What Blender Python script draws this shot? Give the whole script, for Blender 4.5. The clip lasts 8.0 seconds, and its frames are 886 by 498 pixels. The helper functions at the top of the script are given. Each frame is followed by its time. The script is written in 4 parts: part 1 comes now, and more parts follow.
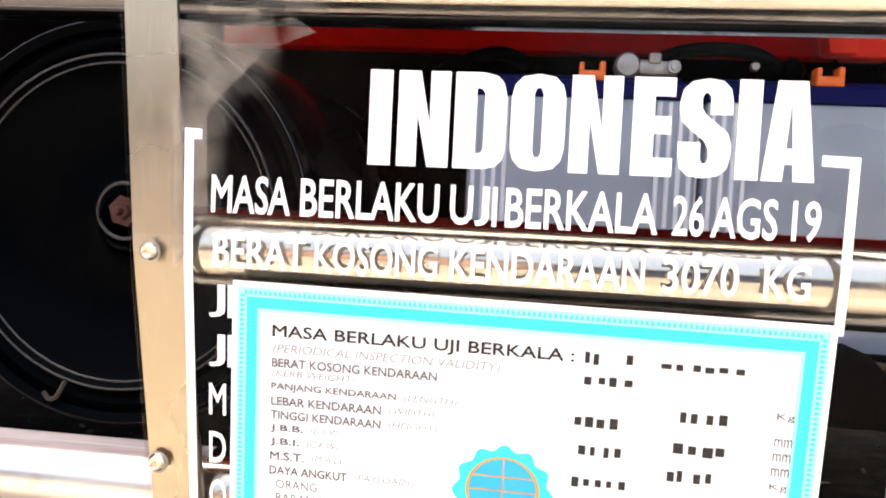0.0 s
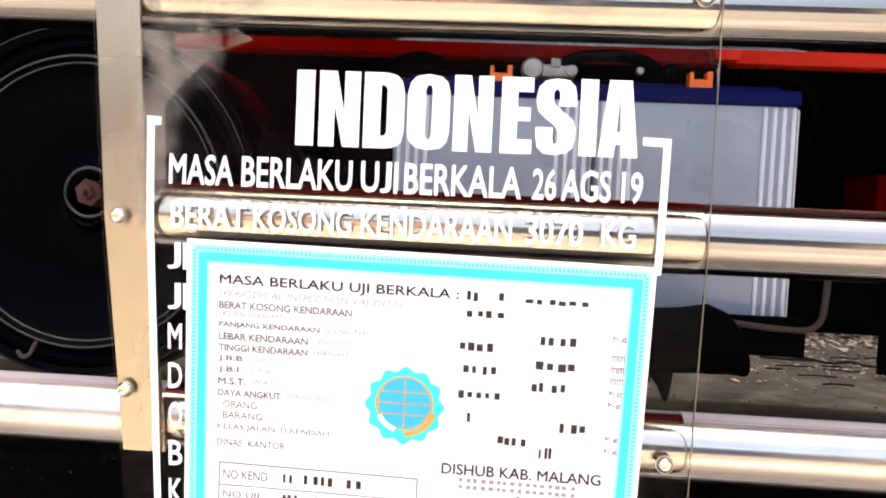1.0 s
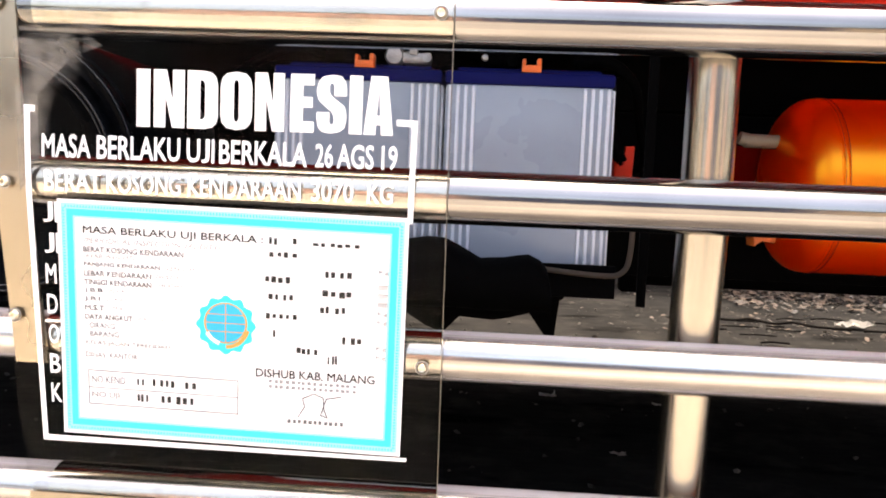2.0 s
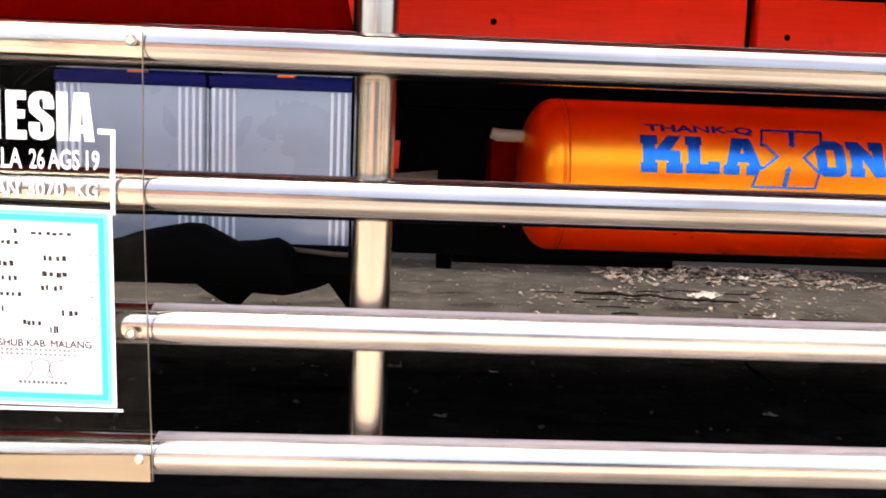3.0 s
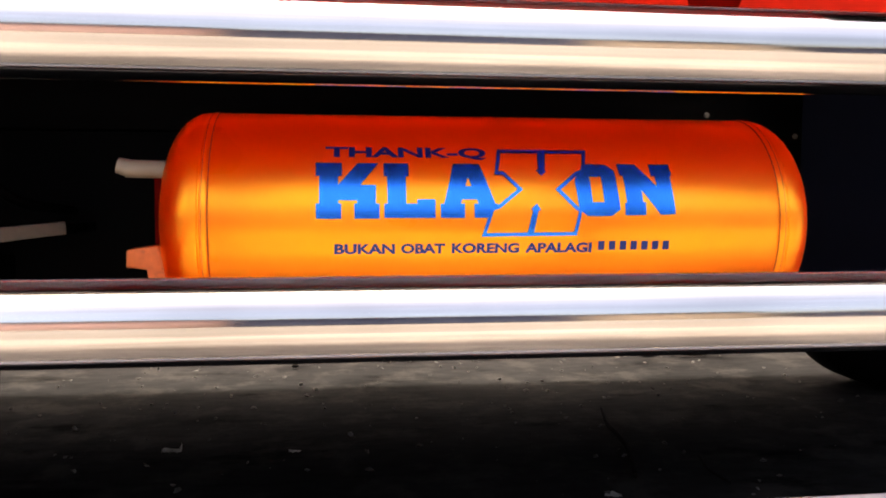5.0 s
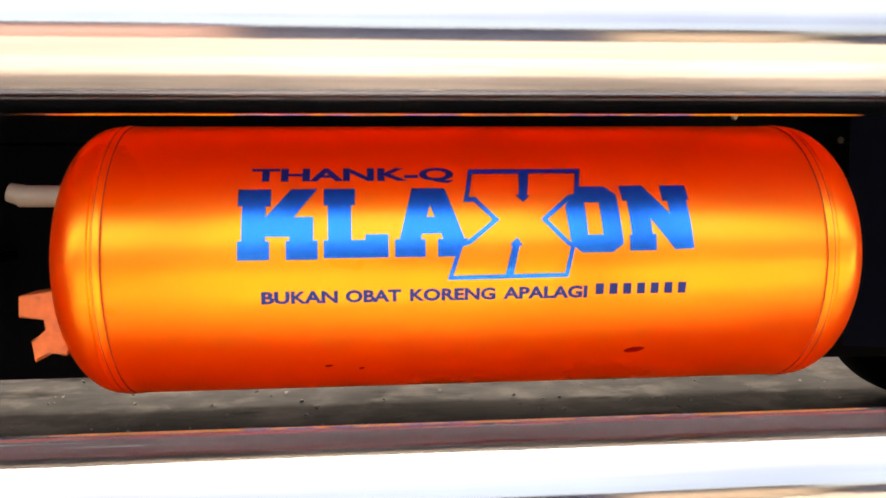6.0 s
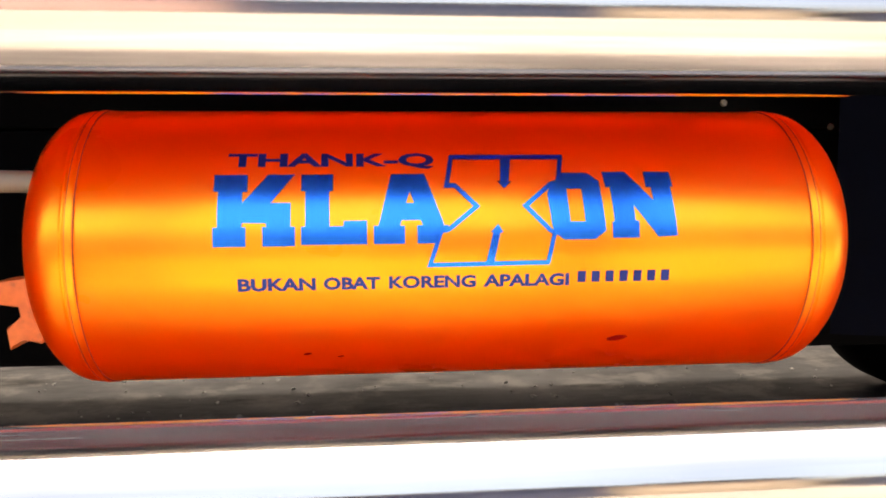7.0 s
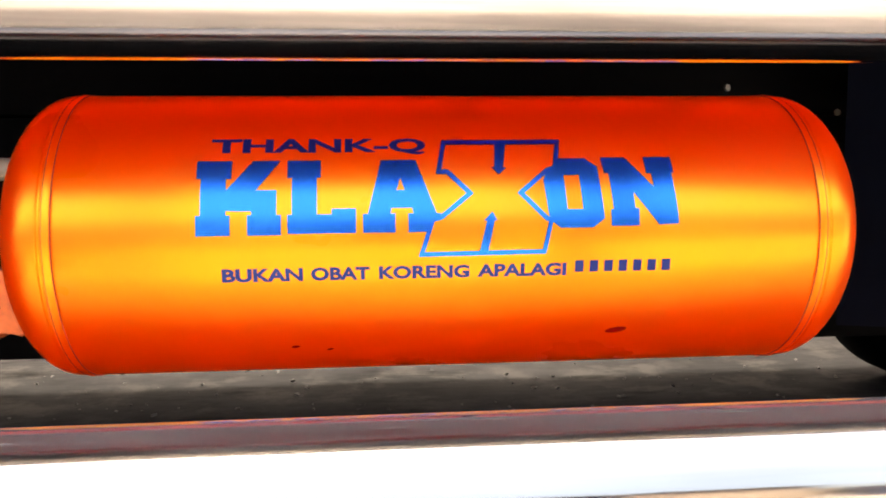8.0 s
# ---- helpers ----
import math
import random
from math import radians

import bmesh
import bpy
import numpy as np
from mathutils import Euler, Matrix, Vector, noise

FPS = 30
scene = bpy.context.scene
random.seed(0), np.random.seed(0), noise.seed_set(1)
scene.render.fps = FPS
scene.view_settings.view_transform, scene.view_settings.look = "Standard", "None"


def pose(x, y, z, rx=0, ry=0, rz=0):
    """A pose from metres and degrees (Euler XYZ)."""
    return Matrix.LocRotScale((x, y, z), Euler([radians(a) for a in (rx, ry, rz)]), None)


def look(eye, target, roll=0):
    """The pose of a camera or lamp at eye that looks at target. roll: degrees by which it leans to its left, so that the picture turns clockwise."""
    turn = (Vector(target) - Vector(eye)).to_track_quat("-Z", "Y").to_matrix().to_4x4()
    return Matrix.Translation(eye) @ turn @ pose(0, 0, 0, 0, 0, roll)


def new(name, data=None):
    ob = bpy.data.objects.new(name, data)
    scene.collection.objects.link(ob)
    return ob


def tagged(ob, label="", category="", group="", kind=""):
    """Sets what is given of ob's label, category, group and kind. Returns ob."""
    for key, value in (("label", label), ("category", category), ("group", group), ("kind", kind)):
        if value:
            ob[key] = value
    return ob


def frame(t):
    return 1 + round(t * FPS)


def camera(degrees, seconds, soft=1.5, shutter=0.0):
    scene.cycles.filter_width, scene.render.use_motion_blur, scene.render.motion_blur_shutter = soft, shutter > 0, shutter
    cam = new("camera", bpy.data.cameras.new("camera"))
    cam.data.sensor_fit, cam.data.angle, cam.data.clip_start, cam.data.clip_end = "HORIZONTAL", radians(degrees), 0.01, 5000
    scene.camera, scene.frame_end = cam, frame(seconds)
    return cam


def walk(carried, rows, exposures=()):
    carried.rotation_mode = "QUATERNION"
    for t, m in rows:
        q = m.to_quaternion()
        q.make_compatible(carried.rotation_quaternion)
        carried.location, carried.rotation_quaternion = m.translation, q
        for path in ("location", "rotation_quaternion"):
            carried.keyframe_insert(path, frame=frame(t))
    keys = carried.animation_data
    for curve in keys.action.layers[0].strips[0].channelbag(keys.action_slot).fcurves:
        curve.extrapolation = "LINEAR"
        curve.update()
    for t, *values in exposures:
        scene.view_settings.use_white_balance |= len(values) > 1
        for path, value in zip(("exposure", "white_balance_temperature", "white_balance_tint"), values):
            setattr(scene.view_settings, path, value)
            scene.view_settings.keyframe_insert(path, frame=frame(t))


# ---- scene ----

# ---------------------------------------------------------------- camera
PATH = [
    (0, (-0.4444, -0.4513, 0.6723), (-0.6949, 1.5300, 0.5640), 2.76),
    (0.5, (-0.4321, -0.5021, 0.6566), (-0.5991, 1.4897, 0.5864), 2.71),
    (1, (-0.4016, -0.5648, 0.6521), (-0.5352, 1.4285, 0.5578), 2.57),
    (1.2, (-0.3815, -0.5925, 0.6491), (-0.5166, 1.4004, 0.5477), 2.54),
    (2.3, (-0.1458, -0.7752, 0.6604), (-0.2478, 1.2129, 0.4687), 1.96),
    (2.5, (-0.0954, -0.8066, 0.6658), (-0.1549, 1.1824, 0.4643), 2.10),
    (3, (0.0259, -0.8853, 0.6818), (0.0982, 1.1023, 0.4714), 2.01),
    (3.5, (0.1379, -0.9185, 0.7055), (0.3054, 1.0619, 0.4821), 1.78),
    (4, (0.2549, -0.8341, 0.7105), (0.4941, 1.1400, 0.4972), 1.32),
    (4.5, (0.3608, -0.6473, 0.7098), (0.5982, 1.3299, 0.5247), 0.74),
    (5, (0.4316, -0.4534, 0.7150), (0.6799, 1.5254, 0.5643), 0.21),
    (5.2, (0.4514, -0.3905, 0.7253), (0.7055, 1.5877, 0.5766), 0.09),
    (6.3, (0.5328, -0.2639, 0.7510), (0.6944, 1.7217, 0.5737), -0.50),
    (6.5, (0.5342, -0.2635, 0.7498), (0.7021, 1.7211, 0.5679), -0.33),
    (7, (0.5370, -0.2622, 0.7479), (0.7237, 1.7191, 0.5494), -0.27),
    (7.5, (0.5440, -0.2592, 0.7467), (0.7358, 1.7194, 0.5274), -0.24),
    (8, (0.5490, -0.2367, 0.7431), (0.7277, 1.7431, 0.5228), -0.41),
]

cam = camera(58.0, 8.0, soft=1.9)
walk(cam, [(t, look(e, g, r)) for t, e, g, r in PATH],
     exposures=[(0.0, 2.68, 7200, 12), (2.3, 2.76, 7200, 13), (3.5, 2.92, 7100, 16), (4.5, 2.95, 7100, 16), (5.2, 3.14, 7100, 15), (6.3, 3.54, 7250, 13), (7.5, 3.54, 7250, 13), (8.0, 3.64, 7250, 13)])

# ---------------------------------------------------------------- daylight
world = bpy.data.worlds.new("sky")
scene.world = world
world.use_nodes = True
wt = world.node_tree
sky = wt.nodes.new("ShaderNodeTexSky")
sky.sky_type = "NISHITA"
sky.sun_disc = False
sky.sun_elevation = radians(77)
sky.sun_rotation = radians(334.7)
sky.air_density = 1.0
sky.dust_density = 9.0
sky.ozone_density = 0.6
wt.links.new(sky.outputs[0], wt.nodes["Background"].inputs[0])
wt.nodes["Background"].inputs[1].default_value = 0.15
sun_data = bpy.data.lights.new("sun", "SUN")
sun_data.energy = 2.6
sun_data.angle = radians(4)
sun_data.color = (1.0, 0.95, 0.88)
sun = new("sun", sun_data)
sun.matrix_world = look((-0.9, 1.9, 9.0), (0, 0, 0))


# ---------------------------------------------------------------- materials
def nodes_of(k):
    return k.node_tree.nodes, k.node_tree.links


def surface(name, base, rough=0.5, metal=0.0, vary=0.15, grain=60.0, blotch=4.0, bump=0.1, dirt=None,
            stretch=(1, 1, 1), spec=0.5, rough_vary=0.12, island=0.0, streak=None):
    """A procedural surface: two scales of colour change, roughness change, fine relief."""
    k = bpy.data.materials.new(name)
    k.use_nodes = True
    n, l = nodes_of(k)
    b = n["Principled BSDF"]
    b.inputs["Metallic"].default_value = metal
    b.inputs["Specular IOR Level"].default_value = spec
    tc = n.new("ShaderNodeTexCoord")
    mp = n.new("ShaderNodeMapping")
    mp.inputs["Scale"].default_value = stretch
    l.new(tc.outputs["Object"], mp.inputs[0])
    fine = n.new("ShaderNodeTexNoise")
    fine.inputs["Scale"].default_value = grain
    fine.inputs["Detail"].default_value = 5
    big = n.new("ShaderNodeTexNoise")
    big.inputs["Scale"].default_value = blotch
    big.inputs["Detail"].default_value = 4
    l.new(mp.outputs[0], fine.inputs[0])
    l.new(tc.outputs["Object"], big.inputs[0])
    mixed = n.new("ShaderNodeMath")
    mixed.operation = "ADD"
    l.new(fine.outputs[0], mixed.inputs[0])
    l.new(big.outputs[0], mixed.inputs[1])
    ramp = n.new("ShaderNodeMapRange")
    ramp.inputs["From Min"].default_value = 0.6
    ramp.inputs["From Max"].default_value = 1.4
    ramp.inputs["To Min"].default_value = 1.0 - vary
    ramp.inputs["To Max"].default_value = 1.0 + vary
    l.new(mixed.outputs[0], ramp.inputs[0])
    col = n.new("ShaderNodeVectorMath")
    col.operation = "SCALE"
    col.inputs[0].default_value = base
    l.new(ramp.outputs[0], col.inputs["Scale"])
    out = col.outputs[0]
    if island:
        geo = n.new("ShaderNodeNewGeometry")
        rr = n.new("ShaderNodeMapRange")
        rr.inputs["To Min"].default_value = 1.0 - island
        rr.inputs["To Max"].default_value = 1.0 + island
        l.new(geo.outputs["Random Per Island"], rr.inputs[0])
        c2 = n.new("ShaderNodeVectorMath")
        c2.operation = "SCALE"
        l.new(out, c2.inputs[0])
        l.new(rr.outputs[0], c2.inputs["Scale"])
        out = c2.outputs[0]
    if dirt:
        spots = n.new("ShaderNodeTexNoise")
        spots.inputs["Scale"].default_value = dirt[1]
        spots.inputs["Detail"].default_value = 7
        spots.inputs["Roughness"].default_value = 0.7
        l.new(tc.outputs["Object"], spots.inputs[0])
        cut = n.new("ShaderNodeMapRange")
        cut.inputs["From Min"].default_value = dirt[2]
        cut.inputs["From Max"].default_value = dirt[2] + 0.12
        cut.inputs["To Max"].default_value = dirt[3]
        l.new(spots.outputs[0], cut.inputs[0])
        mx = n.new("ShaderNodeMix")
        mx.data_type = "RGBA"
        l.new(cut.outputs[0], mx.inputs["Factor"])
        l.new(out, mx.inputs[6])
        mx.inputs[7].default_value = (*dirt[0], 1)
        out = mx.outputs[2]
    if streak:
        smear = n.new("ShaderNodeMapping")
        smear.inputs["Scale"].default_value = streak[0]
        l.new(tc.outputs["Object"], smear.inputs[0])
        oil = n.new("ShaderNodeTexNoise")
        oil.inputs["Scale"].default_value = 1.0
        oil.inputs["Detail"].default_value = 9
        oil.inputs["Roughness"].default_value = 0.62
        l.new(smear.outputs[0], oil.inputs[0])
        dull = n.new("ShaderNodeMapRange")
        dull.inputs["From Min"].default_value = streak[1]
        dull.inputs["From Max"].default_value = streak[1] + 0.09
        dull.inputs["To Min"].default_value = 1.0
        dull.inputs["To Max"].default_value = streak[2]
        l.new(oil.outputs[0], dull.inputs[0])
        c3 = n.new("ShaderNodeVectorMath")
        c3.operation = "SCALE"
        l.new(out, c3.inputs[0])
        l.new(dull.outputs[0], c3.inputs["Scale"])
        out = c3.outputs[0]
    l.new(out, b.inputs["Base Color"])
    rg = n.new("ShaderNodeMapRange")
    rg.inputs["From Min"].default_value = 0.3
    rg.inputs["From Max"].default_value = 0.7
    rg.inputs["To Min"].default_value = max(0.03, rough - rough_vary)
    rg.inputs["To Max"].default_value = min(1.0, rough + rough_vary)
    l.new(big.outputs[0], rg.inputs[0])
    l.new(rg.outputs[0], b.inputs["Roughness"])
    if bump:
        bp = n.new("ShaderNodeBump")
        bp.inputs["Strength"].default_value = bump
        bp.inputs["Distance"].default_value = 0.002
        l.new(fine.outputs[0], bp.inputs["Height"])
        l.new(bp.outputs[0], b.inputs["Normal"])
    return k


def clear_sheet(name, tint, haze, patch=False, grain=9):
    """Clear plastic: see-through, with a Fresnel gloss and a thin uneven film of dust."""
    k = bpy.data.materials.new(name)
    k.use_nodes = True
    n, l = nodes_of(k)
    n.remove(n["Principled BSDF"])
    see = n.new("ShaderNodeBsdfTransparent")
    see.inputs[0].default_value = (*tint, 1)
    gloss = n.new("ShaderNodeBsdfGlossy")
    gloss.inputs["Roughness"].default_value = 0.06
    fr = n.new("ShaderNodeFresnel")
    fr.inputs["IOR"].default_value = 1.09
    m1 = n.new("ShaderNodeMixShader")
    l.new(fr.outputs[0], m1.inputs[0])
    l.new(see.outputs[0], m1.inputs[1])
    l.new(gloss.outputs[0], m1.inputs[2])
    dust = n.new("ShaderNodeBsdfDiffuse")
    dust.inputs[0].default_value = (0.42, 0.38, 0.33, 1)
    tc = n.new("ShaderNodeTexCoord")
    nz = n.new("ShaderNodeTexNoise")
    nz.inputs["Scale"].default_value = grain
    nz.inputs["Detail"].default_value = 8
    nz.inputs["Roughness"].default_value = 0.65
    l.new(tc.outputs["Object"], nz.inputs[0])
    mr = n.new("ShaderNodeMapRange")
    mr.inputs["From Min"].default_value = 0.35
    mr.inputs["From Max"].default_value = 0.8
    mr.inputs["To Min"].default_value = haze[0]
    mr.inputs["To Max"].default_value = haze[1]
    l.new(nz.outputs[0], mr.inputs[0])
    film = mr.outputs[0]
    if patch:
        flat_co = n.new("ShaderNodeVectorMath")
        flat_co.operation = "MULTIPLY_ADD"
        flat_co.inputs[1].default_value = (2, 0, 2)
        flat_co.inputs[2].default_value = (-1, 0, -1)
        l.new(tc.outputs["Generated"], flat_co.inputs[0])
        far = n.new("ShaderNodeVectorMath")
        far.operation = "LENGTH"
        l.new(flat_co.outputs[0], far.inputs[0])
        worn = n.new("ShaderNodeMapRange")
        worn.inputs["From Min"].default_value = 0.25
        worn.inputs["From Max"].default_value = 0.9
        worn.inputs["To Min"].default_value = 1.0
        worn.inputs["To Max"].default_value = 0.0
        l.new(far.outputs["Value"], worn.inputs[0])
        both = n.new("ShaderNodeMath")
        both.operation = "MULTIPLY"
        l.new(film, both.inputs[0])
        l.new(worn.outputs[0], both.inputs[1])
        film = both.outputs[0]
        nz.inputs["Scale"].default_value = 70
    m2 = n.new("ShaderNodeMixShader")
    l.new(film, m2.inputs[0])
    l.new(m1.outputs[0], m2.inputs[1])
    l.new(dust.outputs[0], m2.inputs[2])
    l.new(m2.outputs[0], n["Material Output"].inputs[0])
    return k


def tinted_gloss(name, body, gloss_tint, share, rough, broad=0.0, broad_rough=0.6):
    """Body colour of the shaded parts mixed with a tinted gloss for the lit hue, part of it broad."""
    k = surface(name, body, 0.35, vary=0.03, grain=30, blotch=7, bump=0.0, spec=0.3)
    n, l = nodes_of(k)
    last = n["Principled BSDF"].outputs[0]
    for part_share, part_rough in ((broad, broad_rough), (share, rough)):
        if not part_share:
            continue
        gloss = n.new("ShaderNodeBsdfGlossy")
        gloss.inputs["Color"].default_value = (*gloss_tint, 1)
        gloss.inputs["Roughness"].default_value = part_rough
        mix = n.new("ShaderNodeMixShader")
        mix.inputs[0].default_value = part_share
        l.new(last, mix.inputs[1])
        l.new(gloss.outputs[0], mix.inputs[2])
        last = mix.outputs[0]
    l.new(last, n["Material Output"].inputs[0])
    return k


def dust_and_mirror_top(k, dust, most, start=1.0):
    """Brown road dust on the upward faces of a bare metal; its tone also paints the mirrored band there."""
    n, l = nodes_of(k)
    b = n["Principled BSDF"]
    geo = n.new("ShaderNodeNewGeometry")
    axes = n.new("ShaderNodeSeparateXYZ")
    l.new(geo.outputs["Normal"], axes.inputs[0])
    grit = n.new("ShaderNodeTexNoise")
    grit.inputs["Scale"].default_value = 55
    grit.inputs["Detail"].default_value = 6
    uneven = n.new("ShaderNodeMath")
    uneven.operation = "MULTIPLY_ADD"
    uneven.inputs[1].default_value = 0.35
    l.new(grit.outputs[0], uneven.inputs[0])
    l.new(axes.outputs["Z"], uneven.inputs[2])
    lie = n.new("ShaderNodeMapRange")
    lie.inputs["From Min"].default_value = start
    lie.inputs["From Max"].default_value = start + 0.26
    lie.inputs["To Max"].default_value = most
    l.new(uneven.outputs[0], lie.inputs[0])
    powder = n.new("ShaderNodeBsdfDiffuse")
    powder.inputs[0].default_value = (*dust, 1)
    mix = n.new("ShaderNodeMixShader")
    l.new(lie.outputs[0], mix.inputs[0])
    l.new(b.outputs[0], mix.inputs[1])
    l.new(powder.outputs[0], mix.inputs[2])
    l.new(mix.outputs[0], n["Material Output"].inputs[0])
    return k


# Dark base and lengthwise colour streaks stand in for mirrored surroundings.
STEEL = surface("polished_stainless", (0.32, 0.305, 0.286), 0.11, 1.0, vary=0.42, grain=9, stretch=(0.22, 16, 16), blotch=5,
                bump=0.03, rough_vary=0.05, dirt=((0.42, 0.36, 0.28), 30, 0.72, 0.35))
dust_and_mirror_top(STEEL, (0.15, 0.134, 0.124), 0.52)
# Lower rails: dusty, and brighter in base colour to stand in for whiter reflections.
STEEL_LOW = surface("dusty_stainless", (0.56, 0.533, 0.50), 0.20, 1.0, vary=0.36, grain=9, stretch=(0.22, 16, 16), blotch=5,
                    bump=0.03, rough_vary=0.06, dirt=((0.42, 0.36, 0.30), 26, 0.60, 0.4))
dust_and_mirror_top(STEEL_LOW, (0.50, 0.445, 0.42), 0.92, 0.90)
# Tan of mirrored surroundings is put into the posts' base colour.
STEEL_POST = surface("tan_stainless", (0.46, 0.42, 0.345), 0.24, 1.0, vary=0.06, grain=30, stretch=(8, 8, 0.6), blotch=6, bump=0.0, rough_vary=0.05,
                     dirt=((0.36, 0.28, 0.19), 24, 0.66, 0.4))
STEEL_FLAT = surface("brushed_stainless", (0.45, 0.385, 0.295), 0.3, 1.0, vary=0.12, grain=60, stretch=(14, 14, 0.8), blotch=9,
                     bump=0.06, rough_vary=0.08, dirt=((0.30, 0.22, 0.14), 26, 0.62, 0.5))
# Softened reflections behind the acrylic are put into this metal.
STEEL_HAZED = surface("hazed_stainless", (0.56, 0.52, 0.455), 0.14, 1.0, vary=0.14, grain=14, stretch=(0.5, 6, 6), blotch=7, bump=0.04, rough_vary=0.07,
                     dirt=((0.30, 0.25, 0.19), 18, 0.60, 0.35))
GREY_DIM = surface("dark_grey_plate", (0.010, 0.0105, 0.012), 0.6, vary=0.4, grain=30, blotch=14, bump=0.1, spec=0.1)
WELD = surface("weld_bead", (0.72, 0.66, 0.55), 0.3, 1.0, vary=0.2, grain=300, bump=0.5)
SCREW = surface("brass_screw", (0.82, 0.74, 0.58), 0.25, 1.0, vary=0.1, grain=200, bump=0.1)
# Red body holds the shaded tone; yellow gloss brings the lit tone.
TANK = tinted_gloss("orange_tinted_enamel", (1.0, 0.010, 0.0002), (1.0, 0.54, 0.007), 0.34, 0.28, 0.22, 0.44)
SEAM = surface("dark_weld_seam", (0.30, 0.030, 0.004), 0.5, vary=0.5, grain=40, blotch=9, bump=0.1)
RUST = surface("orange_bracket_paint", (0.62, 0.13, 0.02), 0.55, vary=0.25, grain=90, bump=0.2, dirt=((0.18, 0.06, 0.02), 40, 0.55, 0.7))
BLUE = tinted_gloss("blue_tinted_vinyl", (0.001, 0.016, 0.22), (0.005, 0.25, 0.90), 0.60, 0.27)
NAVY = surface("dark_blue_vinyl", (0.004, 0.016, 0.13), 0.35, 0.5, vary=0.05, grain=50, bump=0.01)
RED = surface("red_truck_paint", (0.92, 0.030, 0.011), 0.40, vary=0.10, grain=25, stretch=(0.5, 3, 6), blotch=3, bump=0.04,
              dirt=((0.48, 0.012, 0.006), 9, 0.60, 0.5), spec=0.25)
# Darker copies of the truck red put shade into the base colour.
RED_DEEP = surface("deep_red_tone", (0.13, 0.002, 0.001), 0.7, spec=0.02, vary=0.25, grain=40, bump=0.08, dirt=((0.03, 0.004, 0.003), 12, 0.55, 0.6))
RED_DARK = surface("dark_red_tone", (0.22, 0.003, 0.001), 0.7, spec=0.02, vary=0.2, grain=40, bump=0.08, dirt=((0.08, 0.02, 0.015), 12, 0.55, 0.7))
MAROON = surface("dark_maroon_paint", (0.035, 0.004, 0.003), 0.6, spec=0.1, vary=0.3, grain=40, bump=0.05)
RED_HOOK = surface("bright_hook_paint", (0.60, 0.032, 0.012), 0.5, spec=0.15, vary=0.15, grain=40, bump=0.05)
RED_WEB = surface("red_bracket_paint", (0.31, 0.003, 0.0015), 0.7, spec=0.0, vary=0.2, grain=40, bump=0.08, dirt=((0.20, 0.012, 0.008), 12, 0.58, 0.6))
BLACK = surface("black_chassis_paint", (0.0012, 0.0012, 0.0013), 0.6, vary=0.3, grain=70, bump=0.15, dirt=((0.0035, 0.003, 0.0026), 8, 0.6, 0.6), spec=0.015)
# Bluish sheen is put into the base colour of these two blacks.
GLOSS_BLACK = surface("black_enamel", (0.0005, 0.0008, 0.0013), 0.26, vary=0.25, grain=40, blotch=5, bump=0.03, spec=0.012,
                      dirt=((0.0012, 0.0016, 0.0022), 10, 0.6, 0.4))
NAVY_BLACK = surface("blue_black_enamel", (0.0012, 0.0018, 0.006), 0.4, vary=0.2, grain=40, blotch=5, bump=0.02, spec=0.03)
RING = surface("shiny_black_rim", (0.006, 0.006, 0.007), 0.22, vary=0.2, grain=40, bump=0.02, spec=0.5)
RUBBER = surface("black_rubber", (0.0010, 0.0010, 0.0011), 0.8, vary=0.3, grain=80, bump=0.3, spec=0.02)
CASE = surface("pale_battery_plastic", (0.290, 0.335, 0.400), 0.32, vary=0.05, grain=20, blotch=7, bump=0.02, dirt=((0.235, 0.27, 0.33), 6, 0.55, 0.5))
RIB = surface("white_battery_rib", (0.70, 0.74, 0.80), 0.35, vary=0.04, grain=30, bump=0.02)
LID = surface("blue_battery_lid", (0.002, 0.004, 0.075), 0.55, spec=0.1, vary=0.1, grain=40, bump=0.03)
CAP = surface("orange_plastic", (0.85, 0.16, 0.02), 0.4, vary=0.08, grain=60, bump=0.05)
LEAD = surface("dull_lead", (0.36, 0.35, 0.34), 0.45, 0.8, vary=0.5, grain=90, bump=0.2)
CREAM = surface("cream_pipe_paint", (0.22, 0.175, 0.12), 0.45, vary=0.12, grain=50, bump=0.05)
TIE = surface("dusty_brown_rod", (0.05, 0.04, 0.032), 0.7, spec=0.08, vary=0.2, grain=60, bump=0.1)
GREY_BAR = surface("worn_grey_steel", (0.17, 0.15, 0.115), 0.5, 0.3, vary=0.2, grain=60, bump=0.1)
VINYL = surface("white_vinyl", (0.88, 0.88, 0.88), 0.45, vary=0.02, grain=40, bump=0.01)
PAPER = surface("white_paper", (0.86, 0.86, 0.86), 0.6, vary=0.02, grain=60, bump=0.02)
CYAN = surface("cyan_print", (0.0, 0.70, 0.80), 0.5, vary=0.06, grain=90, bump=0.0)
CYAN_PALE = surface("pale_cyan_print", (0.30, 0.76, 0.82), 0.5, vary=0.06, grain=90, bump=0.0)
SEAL = surface("sea_blue_print", (0.0, 0.40, 0.68), 0.5, vary=0.06, grain=90, bump=0.0)
GOLD = surface("ochre_print", (0.62, 0.30, 0.06), 0.5, vary=0.06, grain=90, bump=0.0)
INK = surface("black_ink", (0.003, 0.003, 0.0035), 0.5, vary=0.1, grain=300, bump=0.0)
GREY_INK = surface("grey_ink", (0.12, 0.12, 0.125), 0.5, vary=0.2, grain=300, bump=0.0)
FAINT_INK = surface("faint_ink", (0.26, 0.26, 0.27), 0.5, vary=0.1, grain=300, bump=0.0)
